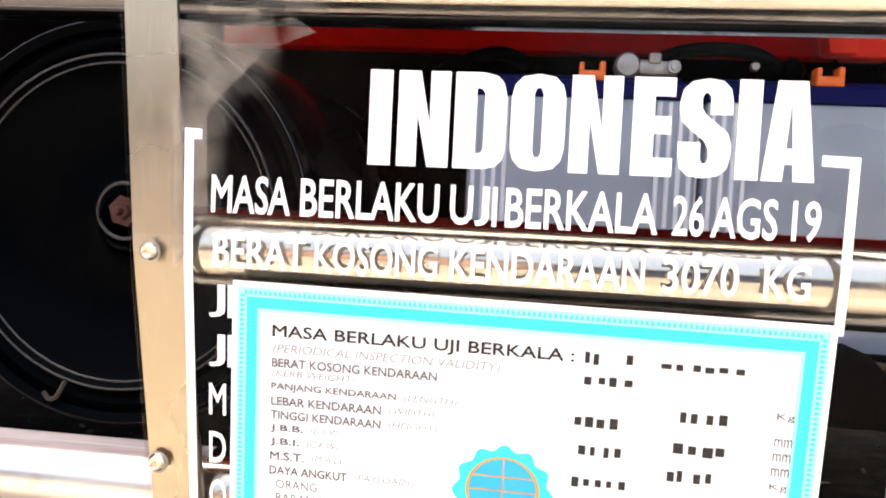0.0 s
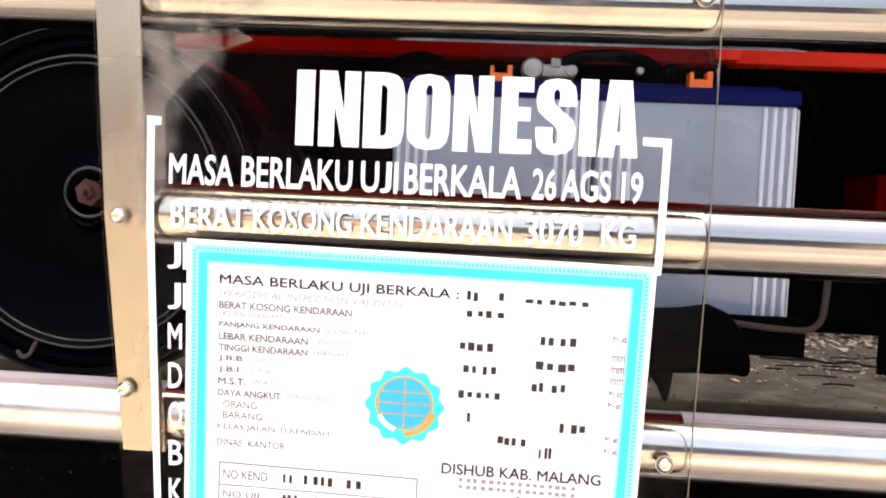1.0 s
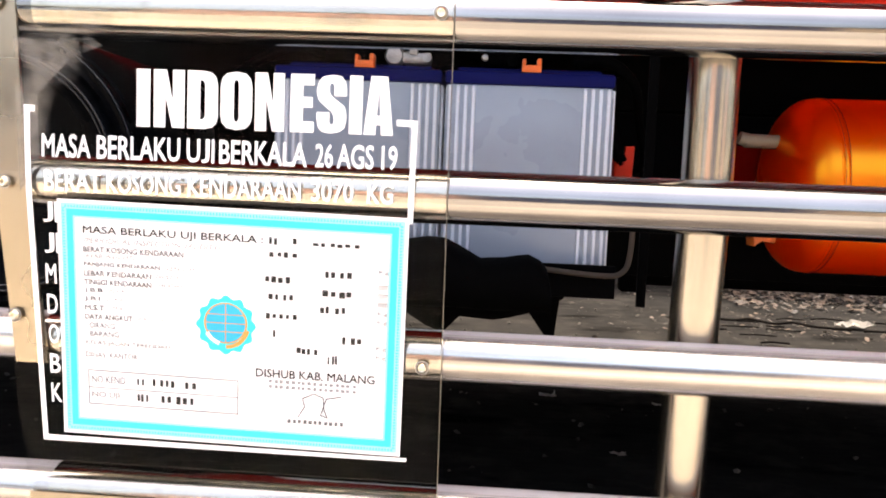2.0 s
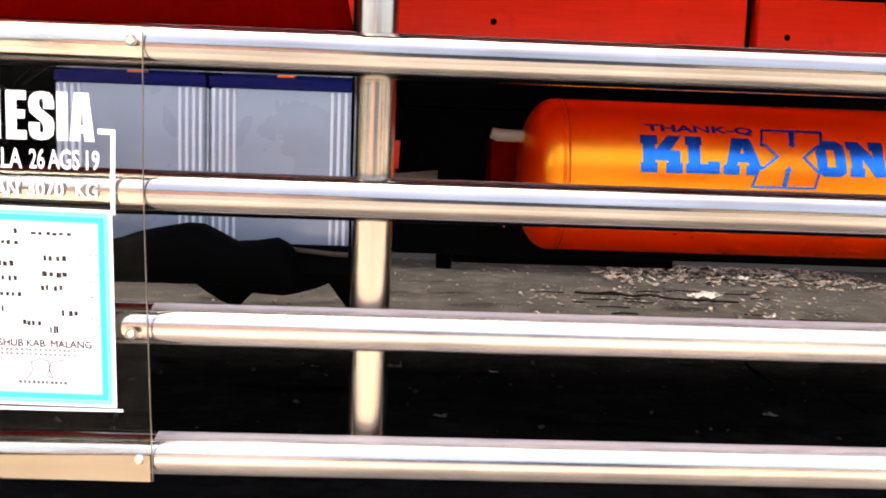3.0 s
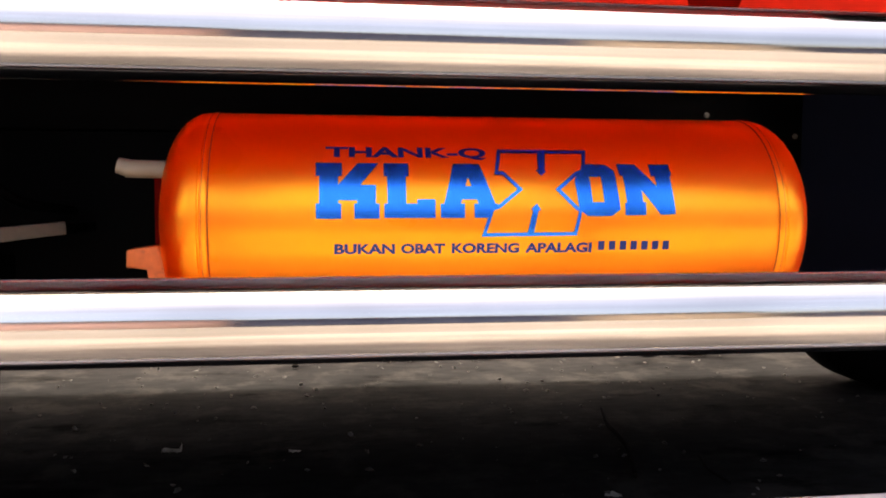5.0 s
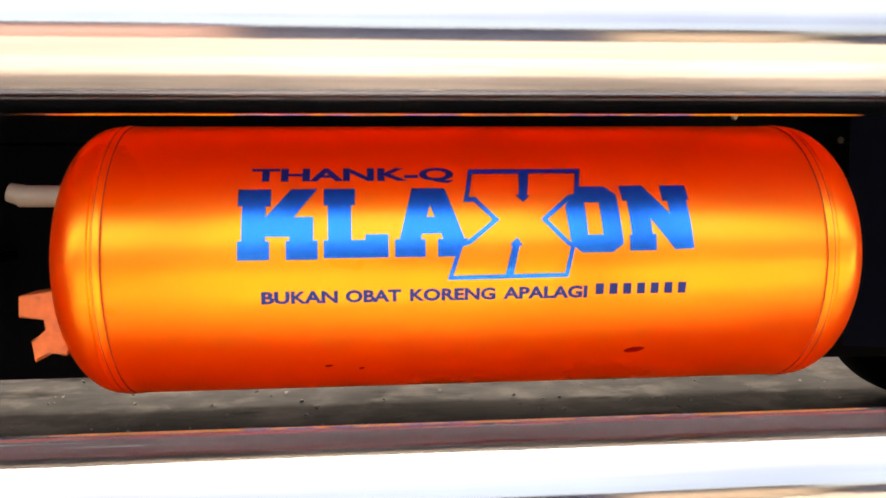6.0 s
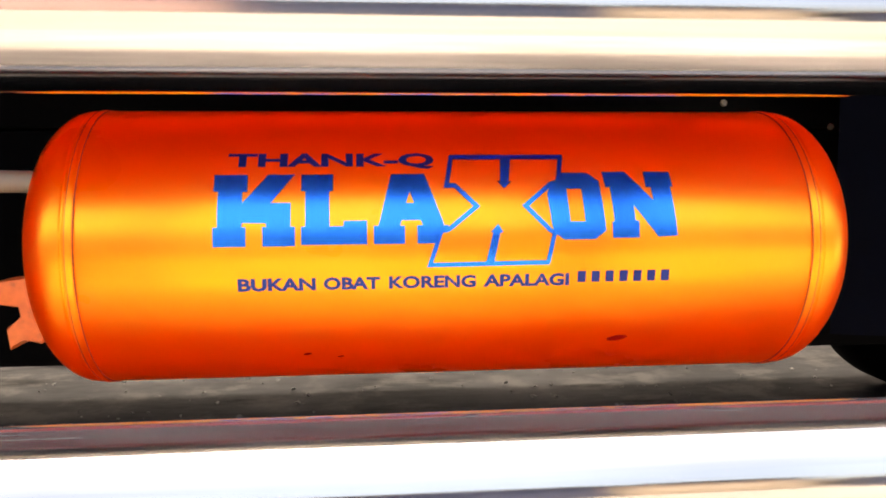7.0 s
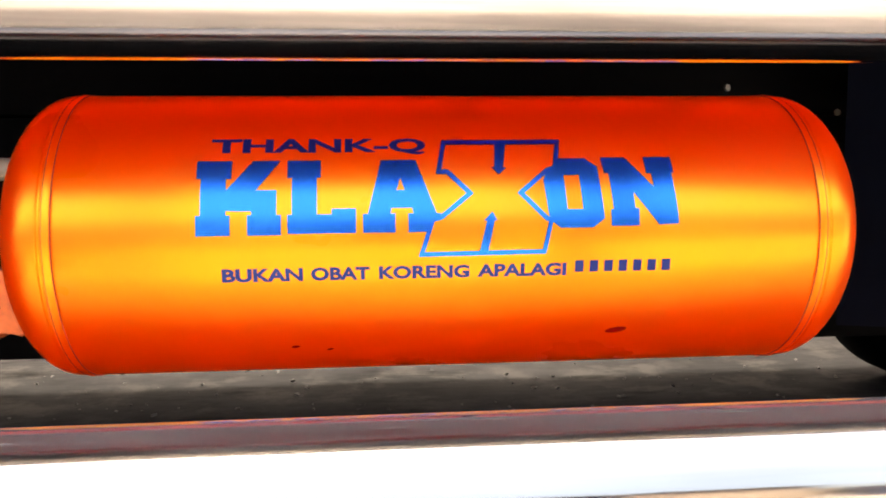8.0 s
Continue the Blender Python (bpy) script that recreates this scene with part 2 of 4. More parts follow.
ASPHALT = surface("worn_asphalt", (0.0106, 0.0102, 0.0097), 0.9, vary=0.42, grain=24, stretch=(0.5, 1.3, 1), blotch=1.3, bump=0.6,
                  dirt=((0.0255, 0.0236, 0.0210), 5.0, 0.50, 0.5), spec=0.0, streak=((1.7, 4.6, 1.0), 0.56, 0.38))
CONCRETE = surface("yard_concrete", (0.160, 0.147, 0.128), 0.9, vary=0.10, grain=60, blotch=0.8, bump=0.3, dirt=((0.118, 0.103, 0.084), 1.2, 0.55, 0.5))
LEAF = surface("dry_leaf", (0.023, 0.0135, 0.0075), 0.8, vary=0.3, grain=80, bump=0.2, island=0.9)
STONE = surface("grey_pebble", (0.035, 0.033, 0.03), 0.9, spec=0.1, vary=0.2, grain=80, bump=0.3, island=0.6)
SCRAP = surface("dirty_white_paper", (0.20, 0.19, 0.175), 0.8, vary=0.15, grain=60, bump=0.3)
TWIG = surface("dark_twig", (0.004, 0.0035, 0.003), 0.9, vary=0.2, grain=90, bump=0.3, spec=0.02)
WALL = surface("dark_blocking_wall", (0.030, 0.026, 0.021), 0.9, vary=0.2, grain=20, blotch=0.9, bump=0.3)
HOUSE = surface("brown_house_wall", (0.09, 0.065, 0.05), 0.85, vary=0.12, grain=12, blotch=0.5, bump=0.1)
ROOF = surface("dark_roof_tile", (0.03, 0.02, 0.018), 0.8, vary=0.25, grain=8, blotch=0.6, bump=0.2)
# Lighter than the yard, to bounce light up at the tank.
APRON = surface("bounce_apron", (0.255, 0.228, 0.196), 0.9, vary=0.3, grain=30, blotch=2.4, bump=0.3, dirt=((0.165, 0.148, 0.127), 1.7, 0.50, 0.7))
PINK = surface("pink_shed_wall", (0.46, 0.30, 0.26), 0.85, vary=0.12, grain=12, blotch=0.5, bump=0.1)
TAN = surface("tan_wall", (0.42, 0.34, 0.25), 0.85, vary=0.12, grain=12, blotch=0.5, bump=0.1)
SLATE = surface("slate_blue_wall", (0.035, 0.045, 0.085), 0.8, vary=0.15, grain=12, blotch=0.5, bump=0.1)
PALE_BLUE = surface("pale_blue_wall", (0.26, 0.33, 0.42), 0.8, vary=0.12, grain=12, blotch=0.5, bump=0.1)
TAN_STRIP = surface("tan_strip_sheet", (0.38, 0.285, 0.165), 0.4, vary=0.12, grain=14, stretch=(0.6, 1, 6), blotch=6, bump=0.02)
ACRYLIC = clear_sheet("clear_acrylic", (0.96, 0.96, 0.95), (0.0, 0.003))
CLOUDY = clear_sheet("cloudy_film", (0.93, 0.92, 0.90), (0.0, 0.56), grain=26)
RESIDUE = clear_sheet("glue_residue", (0.97, 0.97, 0.96), (0.04, 0.42), True)


# ---------------------------------------------------------------- mesh helpers
def link(name, bm, material, smooth=False):
    me = bpy.data.meshes.new(name)
    bmesh.ops.recalc_face_normals(bm, faces=bm.faces)
    bm.to_mesh(me)
    bm.free()
    me.materials.append(material)
    if smooth:
        for p in me.polygons:
            p.use_smooth = True
        me.set_sharp_from_angle(angle=radians(38))
    return new(name, me)


def part(name, bm, material, parent, label="", smooth=True):
    o = link(name, bm, material, smooth)
    o.parent = parent
    if label:
        tagged(o, label)
    return o


def thing(name, label, category, group="", kind=""):
    e = new(name)
    e.empty_display_size = 0.05
    return tagged(e, label, category, group, kind)


def box(lo, hi, bevel=0.0, seg=2):
    bm = bmesh.new()
    bmesh.ops.create_cube(bm, size=1)
    for v in bm.verts:
        v.co = [(a + b) / 2 + c * (b - a) for c, a, b in zip(v.co, lo, hi)]
    if bevel:
        bmesh.ops.bevel(bm, geom=bm.edges[:], offset=bevel, segments=seg, affect="EDGES", profile=0.5)
    return bm


def join(*parts_):
    out = bmesh.new()
    for b in parts_:
        me = bpy.data.meshes.new("tmp")
        b.to_mesh(me)
        out.from_mesh(me)
        bpy.data.meshes.remove(me)
        b.free()
    return out


def tube(a, b, r, seg=32, r2=None, caps=True):
    a, b = Vector(a), Vector(b)
    bm = bmesh.new()
    bmesh.ops.create_cone(bm, cap_ends=caps, segments=seg, radius1=r, radius2=r if r2 is None else r2, depth=(b - a).length)
    m = Matrix.Translation((a + b) / 2) @ (b - a).to_track_quat("Z", "Y").to_matrix().to_4x4()
    bmesh.ops.transform(bm, matrix=m, verts=bm.verts)
    return bm


def lathe(profile, origin, axis, seg=48):
    """Turns a profile of (along, radius) round an axis through origin."""
    axis = Vector(axis).normalized()
    u = axis.orthogonal().normalized()
    w = axis.cross(u)
    bm = bmesh.new()
    rings = []
    for d, r in profile:
        c = Vector(origin) + axis * d
        if r < 1e-6:
            rings.append([bm.verts.new(c)])
        else:
            rings.append([bm.verts.new(c + (u * math.cos(2 * math.pi * i / seg) + w * math.sin(2 * math.pi * i / seg)) * r) for i in range(seg)])
    for p, q in zip(rings, rings[1:]):
        for i in range(seg):
            j = (i + 1) % seg
            if len(p) == 1 and len(q) == 1:
                continue
            if len(p) == 1:
                bm.faces.new((p[0], q[i], q[j]))
            elif len(q) == 1:
                bm.faces.new((p[i], p[j], q[0]))
            else:
                bm.faces.new((p[i], p[j], q[j], q[i]))
    return bm


def sweep(points, r, seg=10):
    """A round rod or cable along points."""
    pts = [Vector(p) for p in points]
    bm = bmesh.new()
    rings = []
    for i, p in enumerate(pts):
        d = (pts[min(i + 1, len(pts) - 1)] - pts[max(i - 1, 0)]).normalized()
        u = d.cross(Vector((0.31, 0.77, 0.55))).normalized()
        w = d.cross(u)
        rings.append([bm.verts.new(p + (u * math.cos(2 * math.pi * k / seg) + w * math.sin(2 * math.pi * k / seg)) * r) for k in range(seg)])
    for a, b in zip(rings, rings[1:]):
        for k in range(seg):
            j = (k + 1) % seg
            bm.faces.new((a[k], a[j], b[j], b[k]))
    bm.faces.new(rings[0][::-1])
    bm.faces.new(rings[-1])
    return bm


def curve_points(points, n=8):
    """A smooth line through points."""
    pts = [Vector(p) for p in points]
    pts = [2 * pts[0] - pts[1]] + pts + [2 * pts[-1] - pts[-2]]
    out = []
    for i in range(1, len(pts) - 2):
        p0, p1, p2, p3 = pts[i - 1:i + 3]
        for k in range(n):
            t = k / n
            out.append(0.5 * ((2 * p1) + (p2 - p0) * t + (2 * p0 - 5 * p1 + 4 * p2 - p3) * t * t + (3 * p1 - p0 - 3 * p2 + p3) * t ** 3))
    out.append(pts[-2])
    return out


def prism(outline, y0, y1, bevel=0.0):
    """An outline of (x, z) given depth from y0 to y1."""
    bm = bmesh.new()
    a = [bm.verts.new((x, y0, z)) for x, z in outline]
    b = [bm.verts.new((x, y1, z)) for x, z in outline]
    bm.faces.new(a)
    bm.faces.new(b[::-1])
    for i in range(len(a)):
        j = (i + 1) % len(a)
        bm.faces.new((a[i], b[i], b[j], a[j]))
    if bevel:
        bmesh.ops.bevel(bm, geom=bm.edges[:], offset=bevel, segments=2, affect="EDGES", profile=0.5)
    return bm


def prism_x(outline, x0, x1):
    """An outline of (y, z) given width from x0 to x1."""
    bm = prism([(y, z) for y, z in outline], x0, x1)
    for v in bm.verts:
        v.co.x, v.co.y = v.co.y, v.co.x
    return bm


def wedge(points):
    """A solid round a few corner points."""
    bm = bmesh.new()
    for p in points:
        bm.verts.new(p)
    bmesh.ops.convex_hull(bm, input=bm.verts[:])
    return bm


def flat(outline, hole=None):
    """A filled flat outline of (x, z), with an optional hole."""
    bm = bmesh.new()
    edges = []
    for ring in (outline, hole):
        if ring:
            vs = [bm.verts.new((x, 0, z)) for x, z in ring]
            edges += [bm.edges.new((vs[i], vs[(i + 1) % len(vs)])) for i in range(len(vs))]
    bmesh.ops.triangle_fill(bm, use_beauty=True, use_dissolve=False, edges=edges)
    return bm


def stroke(points, width, closed=True):
    """A flat band of one width along (x, z) points, mitred at the corners."""
    n = len(points)
    left, right = [], []
    for i in range(n):
        p = Vector(points[i])
        a = Vector(points[i - 1]) if closed or i else None
        b = Vector(points[(i + 1) % n]) if closed or i < n - 1 else None
        d1 = (p - a).normalized() if a is not None else (b - p).normalized()
        d2 = (b - p).normalized() if b is not None else d1
        n1, n2 = Vector((-d1.y, d1.x)), Vector((-d2.y, d2.x))
        m = (n1 + n2)
        m = m / max(0.35, m.dot(n1)) if m.length > 1e-6 else n1
        left.append(p + m * width / 2)
        right.append(p - m * width / 2)
    bm = bmesh.new()
    lv = [bm.verts.new((q.x, 0, q.y)) for q in left]
    rv = [bm.verts.new((q.x, 0, q.y)) for q in right]
    for i in range(n if closed else n - 1):
        j = (i + 1) % n
        bm.faces.new((lv[i], lv[j], rv[j], rv[i]))
    return bm


def thicken(bm, d):
    """Moves the outline of a flat mesh outwards by d."""
    push = {}
    for e in bm.edges:
        if len(e.link_faces) != 1:
            continue
        a, b = e.verts
        out = Vector((b.co.y - a.co.y, a.co.x - b.co.x, 0)).normalized()
        if out.dot(e.link_faces[0].calc_center_median() - a.co) > 0:
            out = -out
        for v in (a, b):
            push.setdefault(v, []).append(out)
    for v, outs in push.items():
        mean = sum(outs, Vector((0, 0, 0)))
        if mean.length > 1e-6:
            mean.normalize()
            v.co += mean * min(d / max(0.45, mean.dot(outs[0])), d * 1.8)


def letters(text, x0, x1, z0, z1, bold=0.0, lean=0.0):
    """Flat lettering in the built-in font, fitted to a box in x and z; bold thickens the strokes."""
    cu = bpy.data.curves.new("lettering", "FONT")
    cu.body = text
    cu.resolution_u = 3
    ob = new("lettering", cu)
    bpy.context.view_layer.update()
    ev = ob.evaluated_get(bpy.context.evaluated_depsgraph_get())
    me = ev.to_mesh()
    base = bmesh.new()
    base.from_mesh(me)
    ev.to_mesh_clear()
    bpy.data.objects.remove(ob)
    bpy.data.curves.remove(cu)
    if bold:
        thicken(base, bold * 0.2)
    lo = [min(v.co[i] for v in base.verts) for i in (0, 1)]
    hi = [max(v.co[i] for v in base.verts) for i in (0, 1)]
    for v in base.verts:
        u = (v.co[0] - lo[0]) / (hi[0] - lo[0])
        w = (v.co[1] - lo[1]) / (hi[1] - lo[1])
        v.co = (x0 + u * (x1 - x0) + lean * w * (z1 - z0), 0, z0 + w * (z1 - z0))
    return base


HEAVY = {
    "I": ([(0, 0), (0, 1), (1, 1), (1, 0)], None),
    "N": ([(0, 0), (0, 1), (0.42, 1), (0.62, 0.45), (0.62, 1), (1, 1), (1, 0), (0.60, 0), (0.38, 0.55), (0.38, 0)], None),
    "D": ([(0, 0), (0, 1), (0.55, 1), (0.80, 0.97), (0.93, 0.90), (1, 0.76), (1, 0.22), (0.95, 0.10), (0.82, 0.03), (0.6, 0)],
          [(0.42, 0.16), (0.42, 0.84), (0.52, 0.83), (0.58, 0.78), (0.58, 0.22), (0.53, 0.17)]),
    "O": ([(0, 0.24), (0, 0.76), (0.06, 0.89), (0.2, 0.97), (0.5, 1), (0.8, 0.97), (0.94, 0.89), (1, 0.76), (1, 0.24), (0.94, 0.11), (0.8, 0.03), (0.5, 0), (0.2, 0.03), (0.06, 0.11)],
          [(0.42, 0.2), (0.42, 0.8), (0.46, 0.855), (0.54, 0.855), (0.58, 0.8), (0.58, 0.2), (0.54, 0.145), (0.46, 0.145)]),
    "E": ([(0, 0), (0, 1), (1, 1), (1, 0.81), (0.52, 0.81), (0.52, 0.61), (0.93, 0.61), (0.93, 0.43), (0.52, 0.43), (0.52, 0.19), (1, 0.19), (1, 0)], None),
    "A": ([(0, 0), (0.22, 1), (0.78, 1), (1, 0), (0.60, 0), (0.575, 0.17), (0.425, 0.17), (0.40, 0)], [(0.44, 0.33), (0.50, 0.80), (0.56, 0.33)]),
    "S": ([(0.58, 0.64), (1, 0.64), (1, 0.78), (0.95, 0.90), (0.80, 0.98), (0.52, 1.0), (0.22, 0.97), (0.06, 0.89), (0, 0.76), (0, 0.68), (0.06, 0.56), (0.25, 0.47), (0.48, 0.38), (0.57, 0.30), (0.58, 0.20),
           (0.54, 0.15), (0.47, 0.15), (0.43, 0.19), (0.43, 0.36), (0, 0.36), (0, 0.25), (0.05, 0.10), (0.20, 0.02), (0.48, 0), (0.78, 0.03), (0.94, 0.10), (1, 0.24), (1, 0.34), (0.93, 0.46), (0.72, 0.55),
           (0.50, 0.64), (0.43, 0.70), (0.42, 0.80), (0.46, 0.855), (0.53, 0.855), (0.58, 0.81)], None),
}


def heavy_letter(c, x0, x1, z0, z1):
    """One letter of a heavy condensed poster face, fitted to a box."""
    fit = [[(x0 + u * (x1 - x0), z0 + w * (z1 - z0)) for u, w in ring] if ring else None for ring in HEAVY[c]]
    return flat(*fit)


def lifted(bm, d):
    """Raises a flat mesh off the sheet below it."""
    for v in bm.verts:
        v.co.y -= d
    return bm


def bars(x0, x1, z0, z1, n, fill=0.66, slope=0.0, ragged=0.0, seed=1):
    """A row of plain upright bars in place of writing that cannot be read."""
    rnd = random.Random(seed)
    bm = bmesh.new()
    step = (x1 - x0) / n
    for i in range(n):
        a = x0 + i * step + rnd.uniform(0, ragged) * step
        b = a + step * fill * rnd.uniform(1 - ragged, 1)
        lo = z0 + rnd.uniform(0, ragged) * (z1 - z0) * 0.5 + slope * (a - x0)
        hi = z1 - rnd.uniform(0, ragged) * (z1 - z0) * 0.5 + slope * (a - x0)
        vs = [bm.verts.new(p) for p in ((a, 0, lo), (b, 0, lo), (b, 0, hi), (a, 0, hi))]
        bm.faces.new(vs)
    return bm


def slice_z(bm, step=0.005):
    """Cuts a flat mesh into low strips, so that it can follow a curve."""
    lo = min(v.co.z for v in bm.verts)
    hi = max(v.co.z for v in bm.verts)
    z = lo + step
    while z < hi:
        bmesh.ops.bisect_plane(bm, geom=bm.verts[:] + bm.edges[:] + bm.faces[:], plane_co=(0, 0, z), plane_no=(0, 0, 1))
        z += step
    return bm


# ---------------------------------------------------------------- ground and setting
def ground_sheet():
    xs = [-400, -60, -20, -8] + [-4 + 0.12 * i for i in range(84)] + [8, 20, 60, 400]
    ys = [-400, -60, -20, -6, -2] + [-0.6 + 0.12 * i for i in range(52)] + [8, 20, 60, 400]
    bm = bmesh.new()
    grid = []
    for y in ys:
        row = []
        for x in xs:
            z = 0.0
            if abs(x) < 7 and -0.5 < y < 6:
                z = 0.012 * (noise.noise(Vector((x * 1.3, y * 1.3, 0))) + 0.5 * noise.noise(Vector((x * 5, y * 5, 3)))) - 0.006
            row.append(bm.verts.new((x, y, min(z, 0.004))))
        grid.append(row)
    for r, s in zip(grid, grid[1:]):
        for i in range(len(xs) - 1):
            bm.faces.new((r[i], r[i + 1], s[i + 1], s[i]))
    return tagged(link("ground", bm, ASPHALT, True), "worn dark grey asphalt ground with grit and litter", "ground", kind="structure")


ground_sheet()
# Ground out of view: tones and blotches set for what rails and tank mirror.
tagged(link("pavement", box((-60, -12.6, -0.05), (60, -1.15, 0.008)), CONCRETE),
       "unseen concrete yard in front of the truck, toned for its reflection", "pavement", kind="structure")
tagged(link("pavement", box((-60, -1.15, -0.05), (60, 0.25, 0.006)), APRON),
       "unseen blotched concrete apron beside the truck, toned to bounce light", "pavement", kind="structure")
# Added dark wall: closes the far view and blocks low sky.
tagged(link("sky_block_wall", box((-30, 4.94, -0.05), (30, 5.19, 3.2), 0.02), WALL),
       "plain dark wall added beyond the truck to block the sky", "wall", kind="structure")
# Sheds out of view, added for the rails to mirror.
house = thing("backdrop", "row of low painted sheds with dark roofs, added out of view as reflections", "backdrop", kind="structure")
SHEDS = ((-13.0, -9.2, 1.9, 0.9, HOUSE), (-8.9, -6.4, 1.5, 0.3, TAN), (-6.2, -4.6, 1.8, 0.6, SLATE), (-4.4, -3.3, 1.2, 0.0, PALE_BLUE), (-3.0, -0.5, 1.95, 0.5, PINK),
         (-0.35, 2.2, 1.60, 0.0, SLATE), (2.5, 4.1, 1.75, 0.7, TAN), (4.3, 5.5, 1.3, 0.2, SLATE), (5.7, 8.3, 1.8, 0.6, PINK), (8.6, 12.4, 1.6, 0.4, HOUSE))
for x_shed, x_end, h_shed, back, tone in SHEDS:
    y_shed = -5.5 - back
    part("wall", box((x_shed, y_shed - 0.4, 0), (x_end, y_shed, h_shed), 0.01), tone, house)
    part("roof", prism([(x_shed - 0.1, h_shed + 0.004), (x_end + 0.1, h_shed + 0.004), (x_end - 0.3, h_shed + 0.16), (x_shed + 0.3, h_shed + 0.16)], y_shed - 1.1, y_shed + 0.15), ROOF, house)


def scatter(name, material, label, category, n, area, size, seed, flatness):
    rnd = random.Random(seed)
    bm = bmesh.new()
    for i in range(n):
        x = rnd.uniform(*area[0])
        y = area[1][0] + (area[1][1] - area[1][0]) * rnd.random() ** area[2]
        s = size[0] + (size[1] - size[0]) * rnd.random() ** 2.2
        m = Matrix.Translation((x, y, 0.004 + s * flatness * 0.4)) @ Euler((rnd.uniform(-0.35, 0.35), rnd.uniform(-0.35, 0.35), rnd.uniform(0, 6.3))).to_matrix().to_4x4()
        k = 6
        top = bm.verts.new(m @ Vector((0, 0, s * flatness)))
        low = bm.verts.new(m @ Vector((0, 0, -s * flatness * 0.6)))
        ring = [bm.verts.new(m @ Vector((s * rnd.uniform(0.6, 1.2) * math.cos(6.283 * j / k), s * rnd.uniform(0.35, 0.75) * math.sin(6.283 * j / k), s * flatness * rnd.uniform(-0.5, 0.7)))) for j in range(k)]
        for j in range(k):
            bm.faces.new((ring[j], ring[(j + 1) % k], top))
            bm.faces.new((ring[(j + 1) % k], ring[j], low))
    return tagged(link(name, bm, material), label, category, kind="stuff")


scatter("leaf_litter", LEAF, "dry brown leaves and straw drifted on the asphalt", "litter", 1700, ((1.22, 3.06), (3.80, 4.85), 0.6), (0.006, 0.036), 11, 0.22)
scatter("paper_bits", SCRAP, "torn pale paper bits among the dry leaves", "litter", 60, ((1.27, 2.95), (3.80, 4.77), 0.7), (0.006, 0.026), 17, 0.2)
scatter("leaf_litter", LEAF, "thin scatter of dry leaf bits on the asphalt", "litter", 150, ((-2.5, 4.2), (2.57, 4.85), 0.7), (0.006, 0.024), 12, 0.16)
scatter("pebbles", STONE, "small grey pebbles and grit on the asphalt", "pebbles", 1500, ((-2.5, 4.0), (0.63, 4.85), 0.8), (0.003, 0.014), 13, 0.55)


def scrap(x, y, s, seed, label):
    rnd = random.Random(seed)
    bm = bmesh.new()
    n = 5
    g = [[bm.verts.new((x + (i / n - 0.5) * s * 1.7 + rnd.uniform(-0.12, 0.12) * s, y + (j / n - 0.5) * s + rnd.uniform(-0.12, 0.12) * s,
                        0.006 + abs(rnd.gauss(0, 0.16)) * s)) for i in range(n + 1)] for j in range(n + 1)]
    for j in range(n):
        for i in range(n):
            bm.faces.new((g[j][i], g[j][i + 1], g[j + 1][i + 1], g[j + 1][i]))
    bmesh.ops.solidify(bm, geom=bm.faces[:], thickness=0.002)
    tagged(link("paper_scrap", bm, SCRAP), label, "litter", group="scraps on the ground")


for i, (x, y, s) in enumerate(((1.62, 3.393, 0.10), (1.74, 2.83, 0.035), (2.15, 4.194, 0.06), (2.45, 4.326, 0.07), (0.11, 1.21, 0.022), (-0.03, 1.73, 0.03), (0.30, 1.686, 0.018), (1.05, 1.29, 0.02))):
    scrap(x, y, s, 30 + i, "crumpled dirty white paper scrap on the asphalt")

for pts, r in ((((1.258, 1.994, 0.009), (1.218, 1.818, 0.011), (1.208, 1.642, 0.009), (1.148, 1.404, 0.008)), 0.007),
               (((1.368, 1.527, 0.007), (1.348, 1.422, 0.008), (1.358, 1.334, 0.007)), 0.004),
               (((0.918, 3.446, 0.008), (1.028, 3.393, 0.012), (1.118, 3.428, 0.016), (1.208, 3.349, 0.010), (1.318, 3.393, 0.012), (1.398, 3.322, 0.009), (1.558, 3.27, 0.008)), 0.007)):
    tagged(link("twig", sweep(curve_points(pts), r, 6), TWIG, True), "thin dark crooked twig lying on the asphalt", "twig", group="twigs on the ground")
rnd_twig = random.Random(23)
for i in range(16):
    x, y = rnd_twig.uniform(0.55, 1.9), rnd_twig.uniform(2.75, 3.6)
    span, bend = rnd_twig.uniform(0.06, 0.20), rnd_twig.uniform(-0.03, 0.03)
    r = rnd_twig.uniform(0.003, 0.006)
    line_ = [(x, y, r + 0.002), (x + span * 0.4, y + bend, r + 0.004), (x + span, y + bend * 0.4, r + 0.002)]
    tagged(link("twig", sweep(curve_points(line_, 4), r, 6), TWIG, True), "thin dark crooked twig lying on the asphalt", "twig", group="twigs on the ground")
scatter("leaf_litter", LEAF, "brown leaf crumbs trodden into the asphalt", "litter", 300, ((0.6, 2.2), (2.75, 3.75), 0.8), (0.005, 0.022), 19, 0.14)
tagged(link("pebble", lathe([(0, 0), (0.004, 0.012), (0.011, 0.014), (0.018, 0.008), (0.02, 0)], (0.240, 2.73, 0.001), (0, 0, 1), 9), TWIG, True),
       "single dark round pebble on the asphalt", "pebble")


